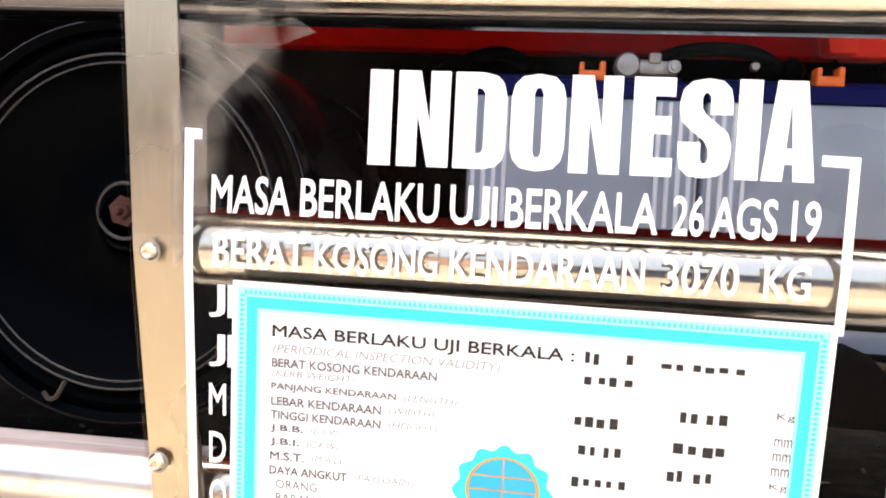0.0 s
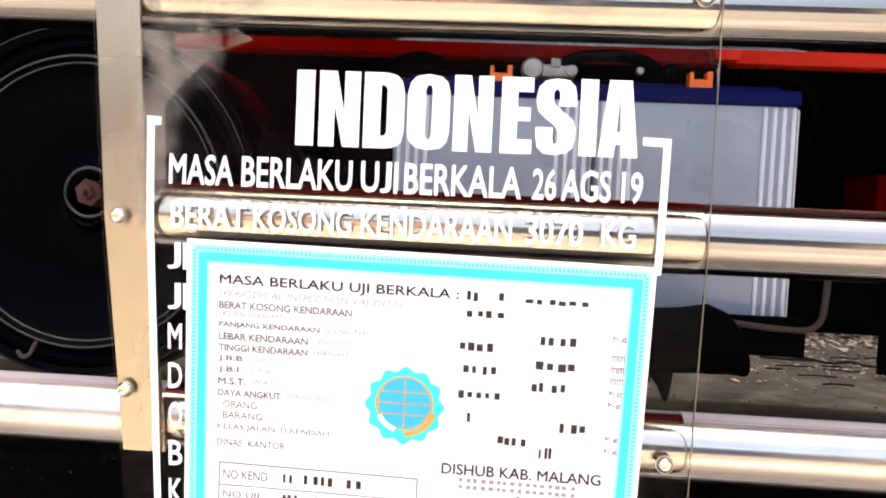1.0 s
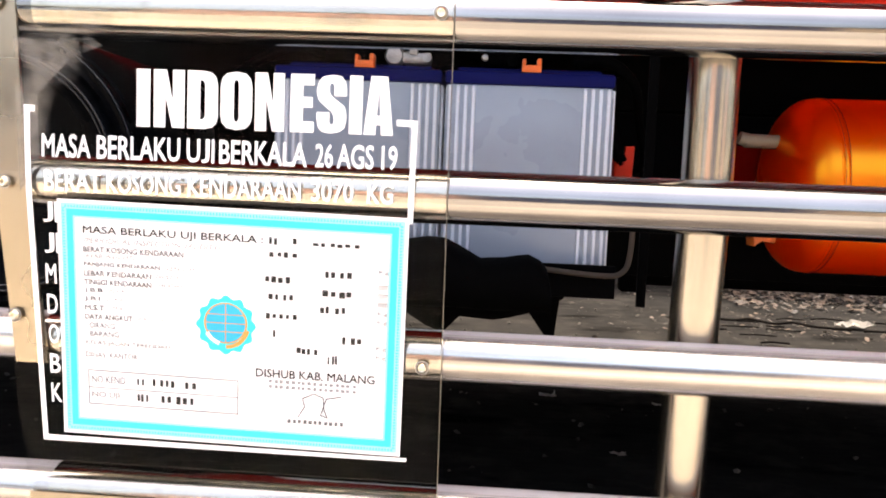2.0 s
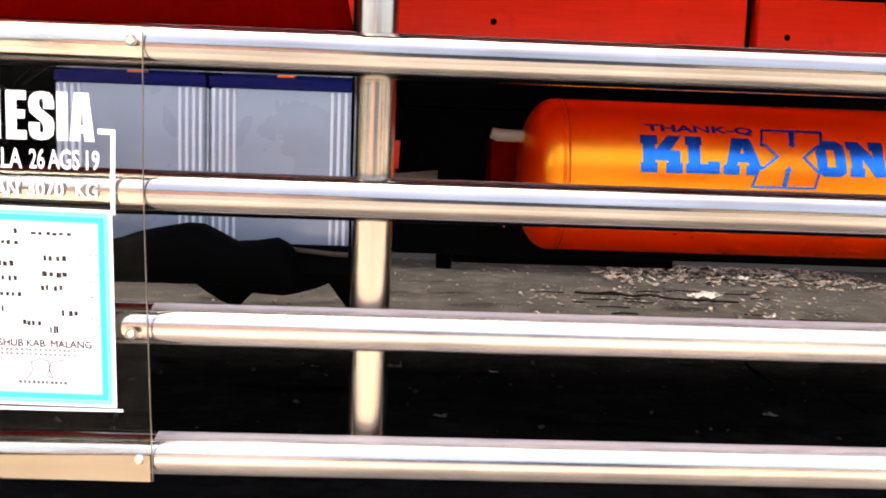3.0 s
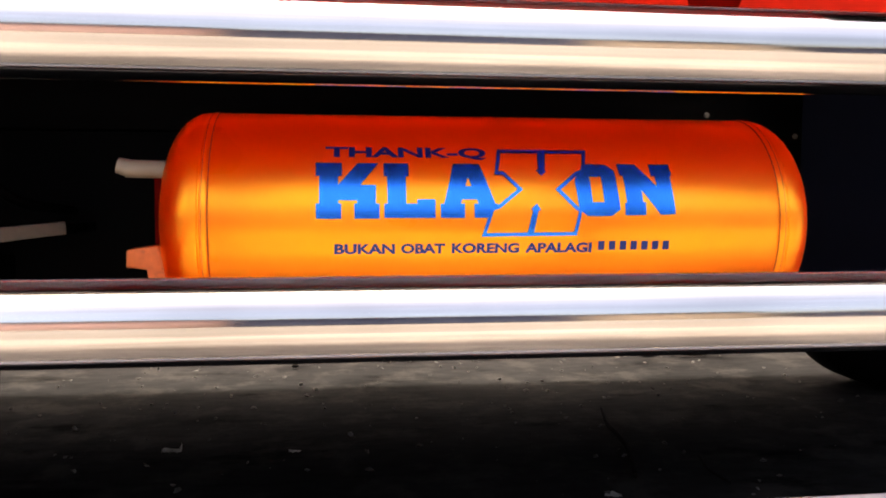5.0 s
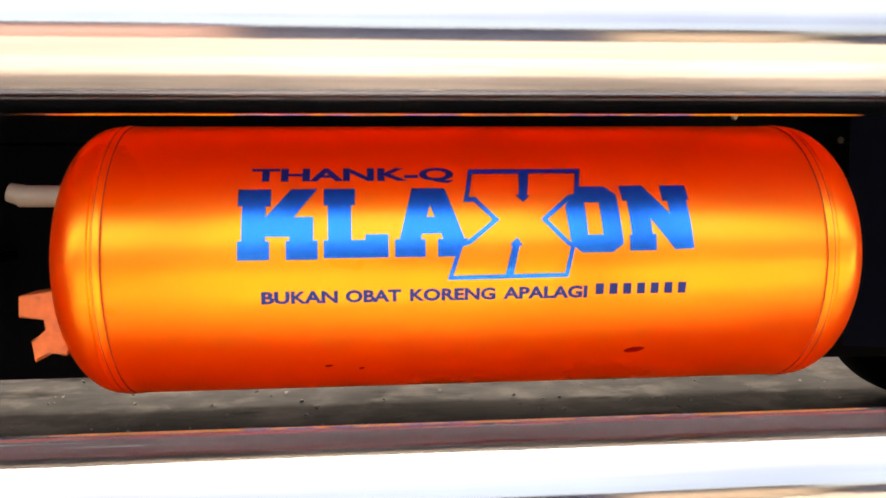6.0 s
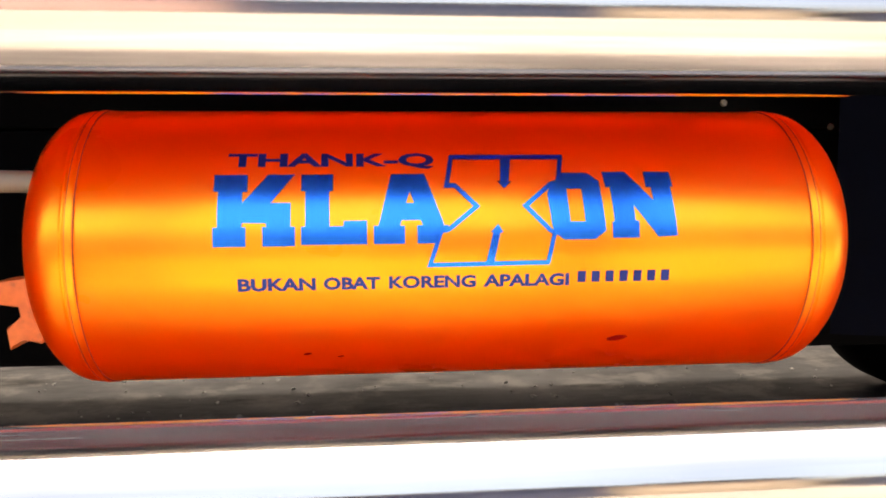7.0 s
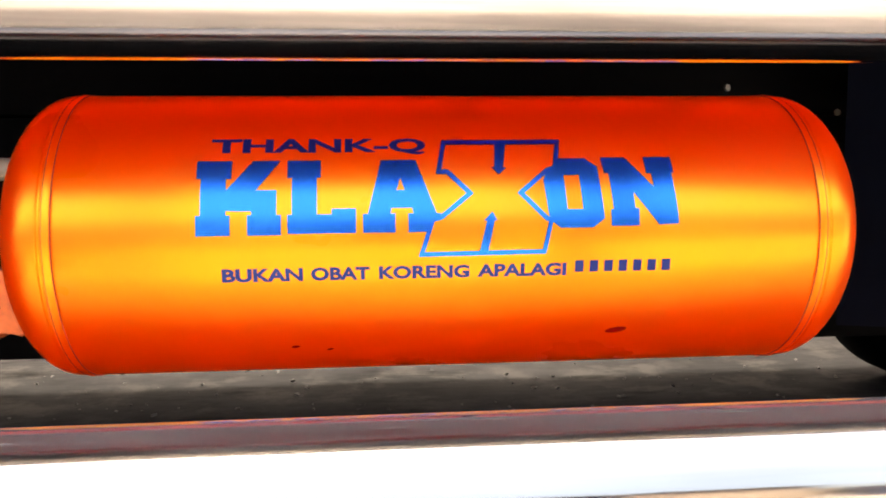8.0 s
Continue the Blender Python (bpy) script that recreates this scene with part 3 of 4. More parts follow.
# ---------------------------------------------------------------- the truck round the scene
def truck_chassis():
    t = thing("truck_chassis", "black painted truck chassis with two long beams", "truck chassis")
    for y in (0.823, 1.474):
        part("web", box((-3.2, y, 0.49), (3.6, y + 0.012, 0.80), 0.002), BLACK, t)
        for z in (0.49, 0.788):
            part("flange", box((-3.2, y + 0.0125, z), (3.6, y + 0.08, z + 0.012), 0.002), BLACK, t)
        # Black up to the bed, added so the gap behind stays dark.
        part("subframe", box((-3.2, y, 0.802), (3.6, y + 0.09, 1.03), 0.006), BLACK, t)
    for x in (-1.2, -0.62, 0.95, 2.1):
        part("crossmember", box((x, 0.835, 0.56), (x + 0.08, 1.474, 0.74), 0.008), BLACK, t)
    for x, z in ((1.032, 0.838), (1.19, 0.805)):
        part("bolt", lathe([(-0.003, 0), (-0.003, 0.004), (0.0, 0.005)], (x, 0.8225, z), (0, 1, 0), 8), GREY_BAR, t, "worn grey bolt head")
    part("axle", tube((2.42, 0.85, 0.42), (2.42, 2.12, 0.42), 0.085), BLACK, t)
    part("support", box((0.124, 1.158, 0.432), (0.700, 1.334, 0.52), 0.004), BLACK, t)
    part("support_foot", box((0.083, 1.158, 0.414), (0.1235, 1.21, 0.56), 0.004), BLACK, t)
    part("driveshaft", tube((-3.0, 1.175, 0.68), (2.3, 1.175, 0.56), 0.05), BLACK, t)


def rear_wheel():
    t = thing("rear_wheel", "black rear truck wheel standing on the asphalt", "wheel")
    part("tyre", lathe([(0, 0.22), (0.0, 0.34), (0.02, 0.38), (0.06, 0.40), (0.20, 0.40), (0.24, 0.38), (0.26, 0.34), (0.26, 0.22)],
                       (2.41, 2.09, 0.402), (0, 1, 0), 64), RUBBER, t)
    part("rim", lathe([(0.03, 0.0), (0.03, 0.09), (0.08, 0.12), (0.08, 0.19), (0.02, 0.225), (0.0, 0.225)], (2.41, 2.09, 0.402), (0, 1, 0), 48), BLACK, t)


def cargo_bed():
    t = thing("cargo_bed", "red painted underside boards of the truck's cargo bed", "truck bed")
    # Floor out of view; red and extent set for its shadow and reflections.
    part("floor", box((-3.4, 0.105, 1.031), (3.8, 2.65, 1.16), 0.004), RED_DEEP, t, "deep red plank floor, unseen and sized by its shadow")
    # Unseen board, added to shade the ground beside the truck.
    part("shade_board", box((-3.4, 0.105, 1.161), (3.8, 0.150, 2.60), 0.004), RED_DARK, t, "unseen tall red board, added as a shade")
    for x in (-0.025, 0.914, -1.55, 1.9):
        part("outrigger", box((x - 0.035, -0.03, 1.031), (x + 0.035, 0.1045, 1.09), 0.003), BLACK, t)
    for i in range(9):
        x = -3.0 + 0.78 * i
        if abs(x - 0.12) > 0.1:
            part("cross_beam", box((x, 0.72, 0.955), (x + 0.06, 0.82, 1.03), 0.004), BLACK, t)
    board = box((-0.062, 0.675, 0.893), (0.654, 0.718, 1.03), 0.005)
    part("board", board, RED, t, "bright red board with a bolt hole")
    part("board", box((0.676, 0.675, 0.893), (2.6, 0.718, 1.024), 0.005), RED, t, "bright red board with a bolt hole")
    # Shade on this board and the gusset is put into darker reds.
    part("board", box((-0.93, 0.689, 0.895), (-0.064, 0.728, 1.03), 0.005), RED_WEB, t, "red board, its shade put into a darker paint")
    part("gusset", wedge(((0.948, 0.674, 0.893), (0.962, 0.674, 0.893), (1.020, 0.674, 1.03), (0.920, 0.674, 1.03), (1.002, 0.603, 1.03), (0.958, 0.660, 0.893))), RED_DARK, t, "red wedge-shaped gusset, shade put into its colour")
    part("gusset", prism([(-0.092, 0.893), (-0.057, 0.893), (-0.057, 1.03), (-0.122, 1.03)], 0.647, 0.688, 0.003), RED, t)
    for x, z in ((0.164, 0.956), (0.735, 0.949)):
        part("bolt_hole", lathe([(0.0, 0.0062), (-0.0010, 0.0055), (-0.0006, 0)], (x, 0.6745, z), (0, 1, 0), 16), BLACK, t)


truck_chassis()
rear_wheel()
cargo_bed()


# ---------------------------------------------------------------- stainless side guard
RAILS = ((0.7965, 0.0), (0.6407, 0.0), (0.4905, 0.0165), (0.3367, 0.025))


def guard_y(z):
    """The guard stands upright above its second rail and leans inwards below it."""
    return 0.0 if z > 0.64 else (0.64 - z) * 0.084


def side_guard():
    t = thing("side_guard", "polished stainless steel tube side guard hung under the truck bed", "side guard")
    for z, y in RAILS:
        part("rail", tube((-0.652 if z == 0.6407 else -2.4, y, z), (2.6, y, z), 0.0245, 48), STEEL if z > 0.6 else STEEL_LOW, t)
    for x in (-0.025, 0.914, -1.55, 1.9):
        line_ = [(x + 0.002 * (z - 0.329) / 0.47, guard_y(z) + 0.042, z) for z in (0.318, 0.40, 0.485, 0.56, 0.64, 0.80, 1.0305)]
        part("post", sweep(line_, 0.0235, 40), STEEL_POST, t)
        part("back_strip", join(box((x - 0.006, 0.0665, 0.64), (x + 0.0225, 0.0705, 1.0305), 0.001),
                                wedge([(x + q, y + d, z) for q in (-0.006, 0.0225) for d in (0, 0.004) for y, z in ((0.0665, 0.6398), (0.0935, 0.318))])), MAROON, t, "dark maroon flat strip behind the post")
        for z, y in RAILS:
            part("weld", sweep([(x + 0.018 * math.cos(q), y + 0.0185 + 0.002 * math.sin(q * 5), z + 0.0165 + 0.0012 * math.sin(q * 3)) for q in [math.pi * j / 9 for j in range(10)]], 0.0022, 8), WELD, t)
    # Sleeves added for the look of the rails through the acrylic.
    for z, y in RAILS:
        part("haze_sleeve", tube((-0.640, y, z), (-0.264, y, z), 0.0249, 48, caps=False), STEEL_HAZED, t, "added sleeve toned like rail seen through the acrylic")
    zs = [0.470, 0.52, 0.58, 0.64, 0.74, 0.824]
    bm = bmesh.new()
    cols = []
    for z in zs:
        y = guard_y(z)
        x0, x1 = -0.6655 - (z - 0.50) * 0.067, -0.6345 - (z - 0.50) * 0.067
        cols.append([bm.verts.new(p) for p in ((x0, y - 0.0255, z), (x1, y - 0.0255, z), (x1, y - 0.0225, z), (x0, y - 0.0225, z))])
    for a, b in zip(cols, cols[1:]):
        for i in range(4):
            j = (i + 1) % 4
            bm.faces.new((a[i], a[j], b[j], b[i]))
    bm.faces.new(cols[0])
    bm.faces.new(cols[-1])
    part("flat_upright", bm, STEEL_FLAT, t, "tarnished flat stainless strip", smooth=False)


side_guard()


# ---------------------------------------------------------------- acrylic panel with its lettering
FACE = -0.0290


def onto_panel(bm, lift=0.0):
    for v in bm.verts:
        v.co.y += guard_y(v.co.z) + FACE - lift
    return bm


def acrylic_panel():
    t = thing("acrylic_panel", "clear acrylic panel with white vehicle data lettering screwed to the guard", "sign panel")
    bm = bmesh.new()
    front, back = [], []
    for z in [0.312 + 0.0191 * i for i in range(27)]:
        x0 = -0.6665 - (z - 0.50) * 0.067
        y = guard_y(z)
        front.append([bm.verts.new((x, y - 0.0285, z)) for x in (x0, -0.263)])
        back.append([bm.verts.new((x, y - 0.0256, z)) for x in (x0, -0.263)])
    for g, flip in ((front, 1), (back, -1)):
        for a, b in zip(g, g[1:]):
            bm.faces.new((a[0], a[1], b[1], b[0])[::flip])
    for i in range(len(front) - 1):
        for c in (0, 1):
            bm.faces.new((front[i][c], front[i + 1][c], back[i + 1][c], back[i][c]))
    for i in (0, -1):
        bm.faces.new((front[i][0], front[i][1], back[i][1], back[i][0]))
    sheet = part("sheet", bm, ACRYLIC, t, "clear acrylic sheet", smooth=False)
    sheet.visible_shadow = False
    edge = bmesh.new()
    vs = []
    for z in (0.312, 0.485, 0.64, 0.8086):
        y = guard_y(z)
        vs.append([edge.verts.new(p) for p in ((-0.2628, y - 0.0286, z), (-0.2622, y - 0.0286, z), (-0.2622, y - 0.0255, z), (-0.2628, y - 0.0255, z))])
    for a, b in zip(vs, vs[1:]):
        for i in range(4):
            edge.faces.new((a[i], a[(i + 1) % 4], b[(i + 1) % 4], b[i]))
    part("sheet_edge", edge, GREY_BAR, t, "pale cut edge of the sheet", smooth=False)
    for x, z in ((-0.663, 0.639), (-0.660, 0.516), (-0.671, 0.798), (-0.274, 0.798), (-0.280, 0.486), (-0.276, 0.339)):
        s = part("screw", lathe([(0.0018, 0.0), (0.0018, 0.0020), (-0.0010, 0.0024), (-0.0014, 0.0034), (0.0006, 0.0052), (0.0026, 0.0056), (0.0030, 0.0030), (0.0030, 0)],
                                (x, guard_y(z) - 0.0315, z), (0, 1, 0), 20), SCREW, t)
        part("washer", lathe([(0, 0.0058), (-0.0006, 0.0064), (-0.0006, 0.0032)], (x, guard_y(z) - 0.0286, z), (0, 1, 0), 20), LEAD, s)
    # lettering
    for c, a, b in zip("INDONESIA", (-0.5410, -0.5254, -0.4950, -0.4653, -0.4344, -0.4029, -0.3797, -0.3509, -0.3381),
                       (-0.5288, -0.4977, -0.4677, -0.4371, -0.4084, -0.3820, -0.3534, -0.3395, -0.3121)):
        part("letter", onto_panel(heavy_letter(c, a, b, 0.6925, 0.7430)), VINYL, t, "large bold white letter")
    for word, a, b in (("MASA", -0.6280, -0.5829), ("BERLAKU", -0.5772, -0.5011), ("U", -0.4951, -0.4830), ("J", -0.4818, -0.4744), ("I", -0.4726, -0.4702), ("BERKALA", -0.4657, -0.3871), ("26", -0.3799, -0.3641), ("AGS", -0.3607, -0.3281), ("19", -0.3212, -0.3073)):
        part("lettering", onto_panel(letters(word, a, b, 0.6625, 0.6835, 0.08)), VINYL, t)
    for word, a, b in (("BERAT", -0.6260, -0.5734), ("KOSONG", -0.5681, -0.5005), ("KENDARAAN", -0.4938, -0.3921), ("3070", -0.3827, -0.3450), ("KG", -0.3327, -0.3101)):
        part("lettering", onto_panel(letters(word, a, b, 0.6325, 0.6510, 0.08)), VINYL, t)
    for i, c in enumerate("JJMDOBK"):
        z = 0.6040 - 0.0284 * i
        w = 0.0095 if c == "J" else 0.0100
        part("lettering", onto_panel(letters(c, -0.6285, -0.6285 + w, z, z + 0.0185, 0.06)), VINYL, t)
        if c == "J":
            part("lettering", onto_panel(letters("I", -0.6175, -0.6145, z, z + 0.0185, 0.06)), VINYL, t)
    # corner brackets
    left = [(-0.6445, 0.7085), (-0.6345, 0.7080), (-0.6345, 0.7025), (-0.6392, 0.7025), (-0.6338, 0.4010), (-0.292, 0.3985), (-0.292, 0.3950), (-0.6385, 0.3955)]
    part("corner_bracket", onto_panel(slice_z(flat(left), 0.03)), VINYL, t, "white corner bracket line")
    right = [(-0.3090, 0.7065), (-0.2905, 0.7060), (-0.2920, 0.6160), (-0.2968, 0.6160), (-0.2955, 0.7005), (-0.3090, 0.7010)]
    part("corner_bracket", onto_panel(slice_z(flat(right), 0.03)), VINYL, t, "white corner bracket line")
    torn = [(-0.6540, 0.7680), (-0.6180, 0.7640), (-0.5850, 0.7700), (-0.5720, 0.7620), (-0.6000, 0.7520), (-0.6130, 0.7380), (-0.6230, 0.7280), (-0.6320, 0.7160), (-0.6315, 0.6900),
            (-0.6300, 0.6620), (-0.6420, 0.6400), (-0.6490, 0.6300)]
    part("torn_film", onto_panel(slice_z(flat(torn), 0.02), -0.0002), CLOUDY, t, "torn cloudy protective film").visible_shadow = False
    # Tan strip along the lower edge, outline fitted to the view.
    strip = [(-0.2645, 0.3120), (-0.43, 0.3138), (-0.52, 0.3178), (-0.585, 0.3240), (-0.655, 0.3320), (-0.655, 0.3420), (-0.43, 0.3415), (-0.2645, 0.3440)]
    part("lower_strip", onto_panel(slice_z(flat(strip), 0.02), -0.0002), TAN_STRIP, t, "tan strip along the lower edge")
    # glue left from older stickers
    rnd = random.Random(8)
    for cx, cz, rx, rz in ((-0.612, 0.755, 0.026, 0.040), (-0.585, 0.782, 0.036, 0.014), (-0.632, 0.700, 0.016, 0.075), (-0.628, 0.750, 0.022, 0.06), (-0.36, 0.79, 0.03, 0.012), (-0.34, 0.346, 0.10, 0.026)):
        ring = [(cx + rx * math.cos(a) * rnd.uniform(0.65, 1.1), cz + rz * math.sin(a) * rnd.uniform(0.65, 1.1)) for a in [6.2832 * k / 22 for k in range(22)]]
        part("glue_residue", onto_panel(slice_z(flat(ring), 0.02), -0.0003), RESIDUE, t, "cloudy glue residue").visible_shadow = False


acrylic_panel()


def certificate():
    """The inspection certificate, pasted on the panel."""
    t = thing("inspection_certificate", "white inspection certificate with a cyan border pasted on the acrylic panel", "certificate")
    X0, X1, Z0, Z1 = -0.6155, -0.2965, 0.4025, 0.6235
    tilt = -0.014
    cx, cz = (X0 + X1) / 2, (Z0 + Z1) / 2

    def put(bm, lift, step=0.03):
        slice_z(bm, step)
        for v in bm.verts:
            dx = v.co.x - cx
            v.co.z += tilt * dx
            v.co.x -= tilt * (v.co.z - cz)
            v.co.y += guard_y(v.co.z) + FACE - lift
        return bm

    def ring(a, b, material, lift, name, label=""):
        o = [(X0 + a, Z0 + a), (X1 - a, Z0 + a), (X1 - a, Z1 - a), (X0 + a, Z1 - a)]
        i = [(X0 + b, Z0 + b), (X1 - b, Z0 + b), (X1 - b, Z1 - b), (X0 + b, Z1 - b)]
        part(name, put(flat(o, i), lift), material, t, label, smooth=False)

    sheet = put(flat([(X0, Z0), (X1, Z0), (X1, Z1), (X0, Z1)]), 0.0008)
    bmesh.ops.solidify(sheet, geom=sheet.faces[:], thickness=0.0006)
    part("paper", sheet, PAPER, t, "white glossy paper", smooth=False)
    ring(0.0032, 0.0085, CYAN_PALE, 0.0018, "border", "pale cyan outer border")
    ring(0.0085, 0.0146, CYAN, 0.0018, "border", "bright cyan border")
    ring(0.0146, 0.0166, CYAN_PALE, 0.0018, "border", "pale cyan inner border")
    beads = bmesh.new()
    for k in range(110):
        for z in (Z0 + 0.0060, Z1 - 0.0060):
            x = X0 + 0.008 + (X1 - X0 - 0.016) * k / 109
            beads.faces.new([beads.verts.new((x + dx, 0, z + dz)) for dx, dz in ((-0.0009, -0.0012), (0.0009, -0.0012), (0.0005, 0.0012), (-0.0005, 0.0012))])
    for k in range(76):
        for x in (X0 + 0.0060, X1 - 0.0060):
            z = Z0 + 0.008 + (Z1 - Z0 - 0.016) * k / 75
            beads.faces.new([beads.verts.new((x + dx, 0, z + dz)) for dx, dz in ((-0.0012, -0.0009), (0.0012, -0.0005), (0.0012, 0.0005), (-0.0012, 0.0009))])
    part("bead_trim", put(beads, 0.0021), CYAN, t, "tiny cyan beads along the border", smooth=False)

    def line(text, x0, x1, z, h, material=INK, bold=0.0, lean=0.0):
        part("print", put(letters(text, x0, x1, z - h / 2, z + h / 2, bold, lean), 0.0020), material, t, smooth=False)

    line("MASA BERLAKU UJI BERKALA :", -0.592, -0.4265, 0.5960, 0.0088, INK, 0.07)
    line("(PERIODICAL INSPECTION VALIDITY)", -0.592, -0.466, 0.5865, 0.0062, FAINT_INK, 0, 0.2)
    line("BERAT KOSONG KENDARAAN", -0.592, -0.499, 0.5790, 0.0052, GREY_INK, 0.10)
    line("(KERB WEIGHT)", -0.592, -0.545, 0.5725, 0.0050, FAINT_INK, 0, 0.2)
    for name_, alt, z, x1, x2 in (("PANJANG KENDARAAN", "(LENGTH)", 0.5650, -0.521, -0.488), ("LEBAR KENDARAAN", "(WIDTH)", 0.5570, -0.529, -0.500),
                                  ("TINGGI KENDARAAN", "(HEIGHT)", 0.5490, -0.529, -0.498), ("J.B.B.", "(G.V.W)", 0.5410, -0.573, -0.552),
                                  ("J.B.I.", "(C.P.W)", 0.5330, -0.575, -0.553), ("M.S.T.", "(M.A.L)", 0.5250, -0.572, -0.551),
                                  ("DAYA ANGKUT", "(PAYLOAD)", 0.5165, -0.547, -0.512)):
        line(name_, -0.592, x1, z, 0.0050, GREY_INK, 0.10)
        line(alt, x1 + 0.004, x2, z, 0.0048, FAINT_INK, 0, 0.2)
    line("ORANG", -0.588, -0.564, 0.5085, 0.0050, GREY_INK)
    line("BARANG", -0.588, -0.560, 0.5005, 0.0050, GREY_INK)
    line("KELAS JALAN TERENDAH", -0.592, -0.512, 0.4915, 0.0050, GREY_INK)
    line("DINAS  KANTOR", -0.592, -0.543, 0.4805, 0.0050, GREY_INK)
    for i, z in enumerate((0.5735, 0.5600, 0.5520, 0.5440, 0.5355, 0.5275, 0.5035, 0.4950)):
        line("mm" if i in (1, 2, 3) else "Kg", -0.3215, -0.3125, z, 0.0045, GREY_INK)
    # typed figures that cannot be read
    for k, (x0, x1, z, n, h) in enumerate(((-0.422, -0.412, 0.5965, 2, 0.0075), (-0.400, -0.395, 0.5965, 1, 0.0065), (-0.384, -0.337, 0.5955, 6, 0.0040), (-0.423, -0.393, 0.5845, 4, 0.0055),
                                           (-0.372, -0.343, 0.5685, 4, 0.0075), (-0.426, -0.400, 0.5615, 4, 0.0065), (-0.375, -0.343, 0.5515, 4, 0.0070), (-0.421, -0.398, 0.5455, 4, 0.0060),
                                           (-0.375, -0.350, 0.5365, 4, 0.0070), (-0.424, -0.394, 0.5280, 5, 0.0060), (-0.418, -0.413, 0.5120, 1, 0.0080), (-0.353, -0.335, 0.5090, 3, 0.0070),
                                           (-0.396, -0.374, 0.4970, 4, 0.0065), (-0.366, -0.356, 0.4900, 3, 0.0090))):
        for j in range(n):
            w = (x1 - x0) / n
            part("typed_mark", put(bars(x0 + w * j, x0 + w * (j + 1), z - h / 2, z + h / 2, 1, 0.7, 0, 0.4, 50 + k * 9 + j), 0.0020), INK, t, smooth=False)
    # emblem
    ex, ez = -0.4600, 0.5165
    wave = [(ex + (0.0262 + 0.0016 * math.cos(12 * a)) * math.cos(a), ez + (0.0262 + 0.0016 * math.cos(12 * a)) * math.sin(a)) for a in [6.2832 * k / 96 for k in range(96)]]
    emblem = part("emblem", put(flat(wave), 0.0020), CYAN, t, "cyan scalloped round emblem with a globe", smooth=False)
    disc = [(ex + 0.0195 * math.cos(6.2832 * k / 40), ez + 0.002 + 0.0185 * math.sin(6.2832 * k / 40)) for k in range(40)]
    part("globe", put(flat(disc), 0.0023), SEAL, emblem, smooth=False)
    lines = [stroke(disc, 0.0011)]
    for f in (0.45, -0.45, 0.0):
        lines.append(stroke([(ex + f * 0.042 * math.cos(s), ez + 0.002 + 0.0185 * math.sin(s)) for s in [-1.5 + 0.3 * q for q in range(11)]], 0.0008, False))
    for dz in (-0.008, 0.0, 0.008):
        half = 0.0195 * math.sqrt(1 - (dz / 0.0195) ** 2)
        lines.append(stroke([(ex - half, ez + 0.002 + dz), (ex + half, ez + 0.002 + dz)], 0.0008, False))
    for i, q in enumerate(lines):
        part("globe_line", put(q, 0.0026 + 0.00004 * i), GOLD, emblem, "ochre globe line", smooth=False)
    part("emblem_band", put(stroke([(ex + 0.021 * math.cos(s), ez + 0.001 + 0.021 * math.sin(s)) for s in [-1.55 + 0.12 * q for q in range(12)]], 0.0035, False), 0.0029), GOLD, emblem, "ochre wing", smooth=False)
    part("emblem_band", put(stroke([(ex + 0.019 * math.cos(s), ez + 0.001 + 0.019 * math.sin(s)) for s in [3.6 + 0.1 * q for q in range(9)]], 0.0035, False), 0.0029), PAPER, emblem, "white wing", smooth=False)
    # office, signature and number box
    line("DISHUB KAB. MALANG", -0.432, -0.322, 0.4740, 0.0080, INK, 0.07)
    for z in (0.4665, 0.4615):
        part("small_print", put(bars(-0.420, -0.338, z - 0.0016, z + 0.0016, 16, 0.7, 0, 0.3, 7), 0.0020), FAINT_INK, t, "faint small print, unreadable", smooth=False)
    part("signature", put(stroke([(-0.392, 0.434), (-0.386, 0.444), (-0.388, 0.452), (-0.378, 0.457), (-0.369, 0.454), (-0.368, 0.443), (-0.365, 0.435), (-0.371, 0.437), (-0.366, 0.453), (-0.352, 0.456)], 0.0011, False), 0.0020),
         GREY_INK, t, "looping pen signature", smooth=False)
    part("name_bars", put(bars(-0.402, -0.349, 0.4275, 0.4315, 11, 0.7, 0, 0.2, 3), 0.0020), GREY_INK, t, "row of grey bars", smooth=False)
    box_line = [(-0.590, 0.4655), (-0.4485, 0.4645), (-0.4485, 0.4325), (-0.590, 0.4330)]
    part("number_box", put(stroke(box_line, 0.0008), 0.0020), GREY_INK, t, smooth=False)
    part("number_box", put(stroke([(-0.590, 0.4490), (-0.4485, 0.4485)], 0.0007, False), 0.0020), GREY_INK, t, smooth=False)
    line("NO KEND", -0.587, -0.555, 0.4570, 0.0068, GREY_INK)
    line("NO UJI", -0.587, -0.561, 0.4415, 0.0068, GREY_INK)
    for k, (a, b, z, n) in enumerate(((-0.544, -0.536, 0.4570, 2), (-0.529, -0.507, 0.4570, 4), (-0.499, -0.487, 0.4565, 2), (-0.545, -0.531, 0.4415, 3), (-0.522, -0.488, 0.4415, 5))):
        part("number_bars", put(bars(a, b, z - 0.0038, z + 0.0038, n, 0.6, 0, 0.3, 90 + k), 0.0020), INK, t, "short black bars", smooth=False)


certificate()


# ---------------------------------------------------------------- orange air tank
TY, TZ, TR = 0.587, 0.6706, 0.1374
T0, T1, DOME = 0.271, 0.966, 0.058


def logo_x(u):
    return 0.4015 + (u - 333) * 0.000482


def logo_z(v):
    return 0.7595 - (v - 246) * 0.000477


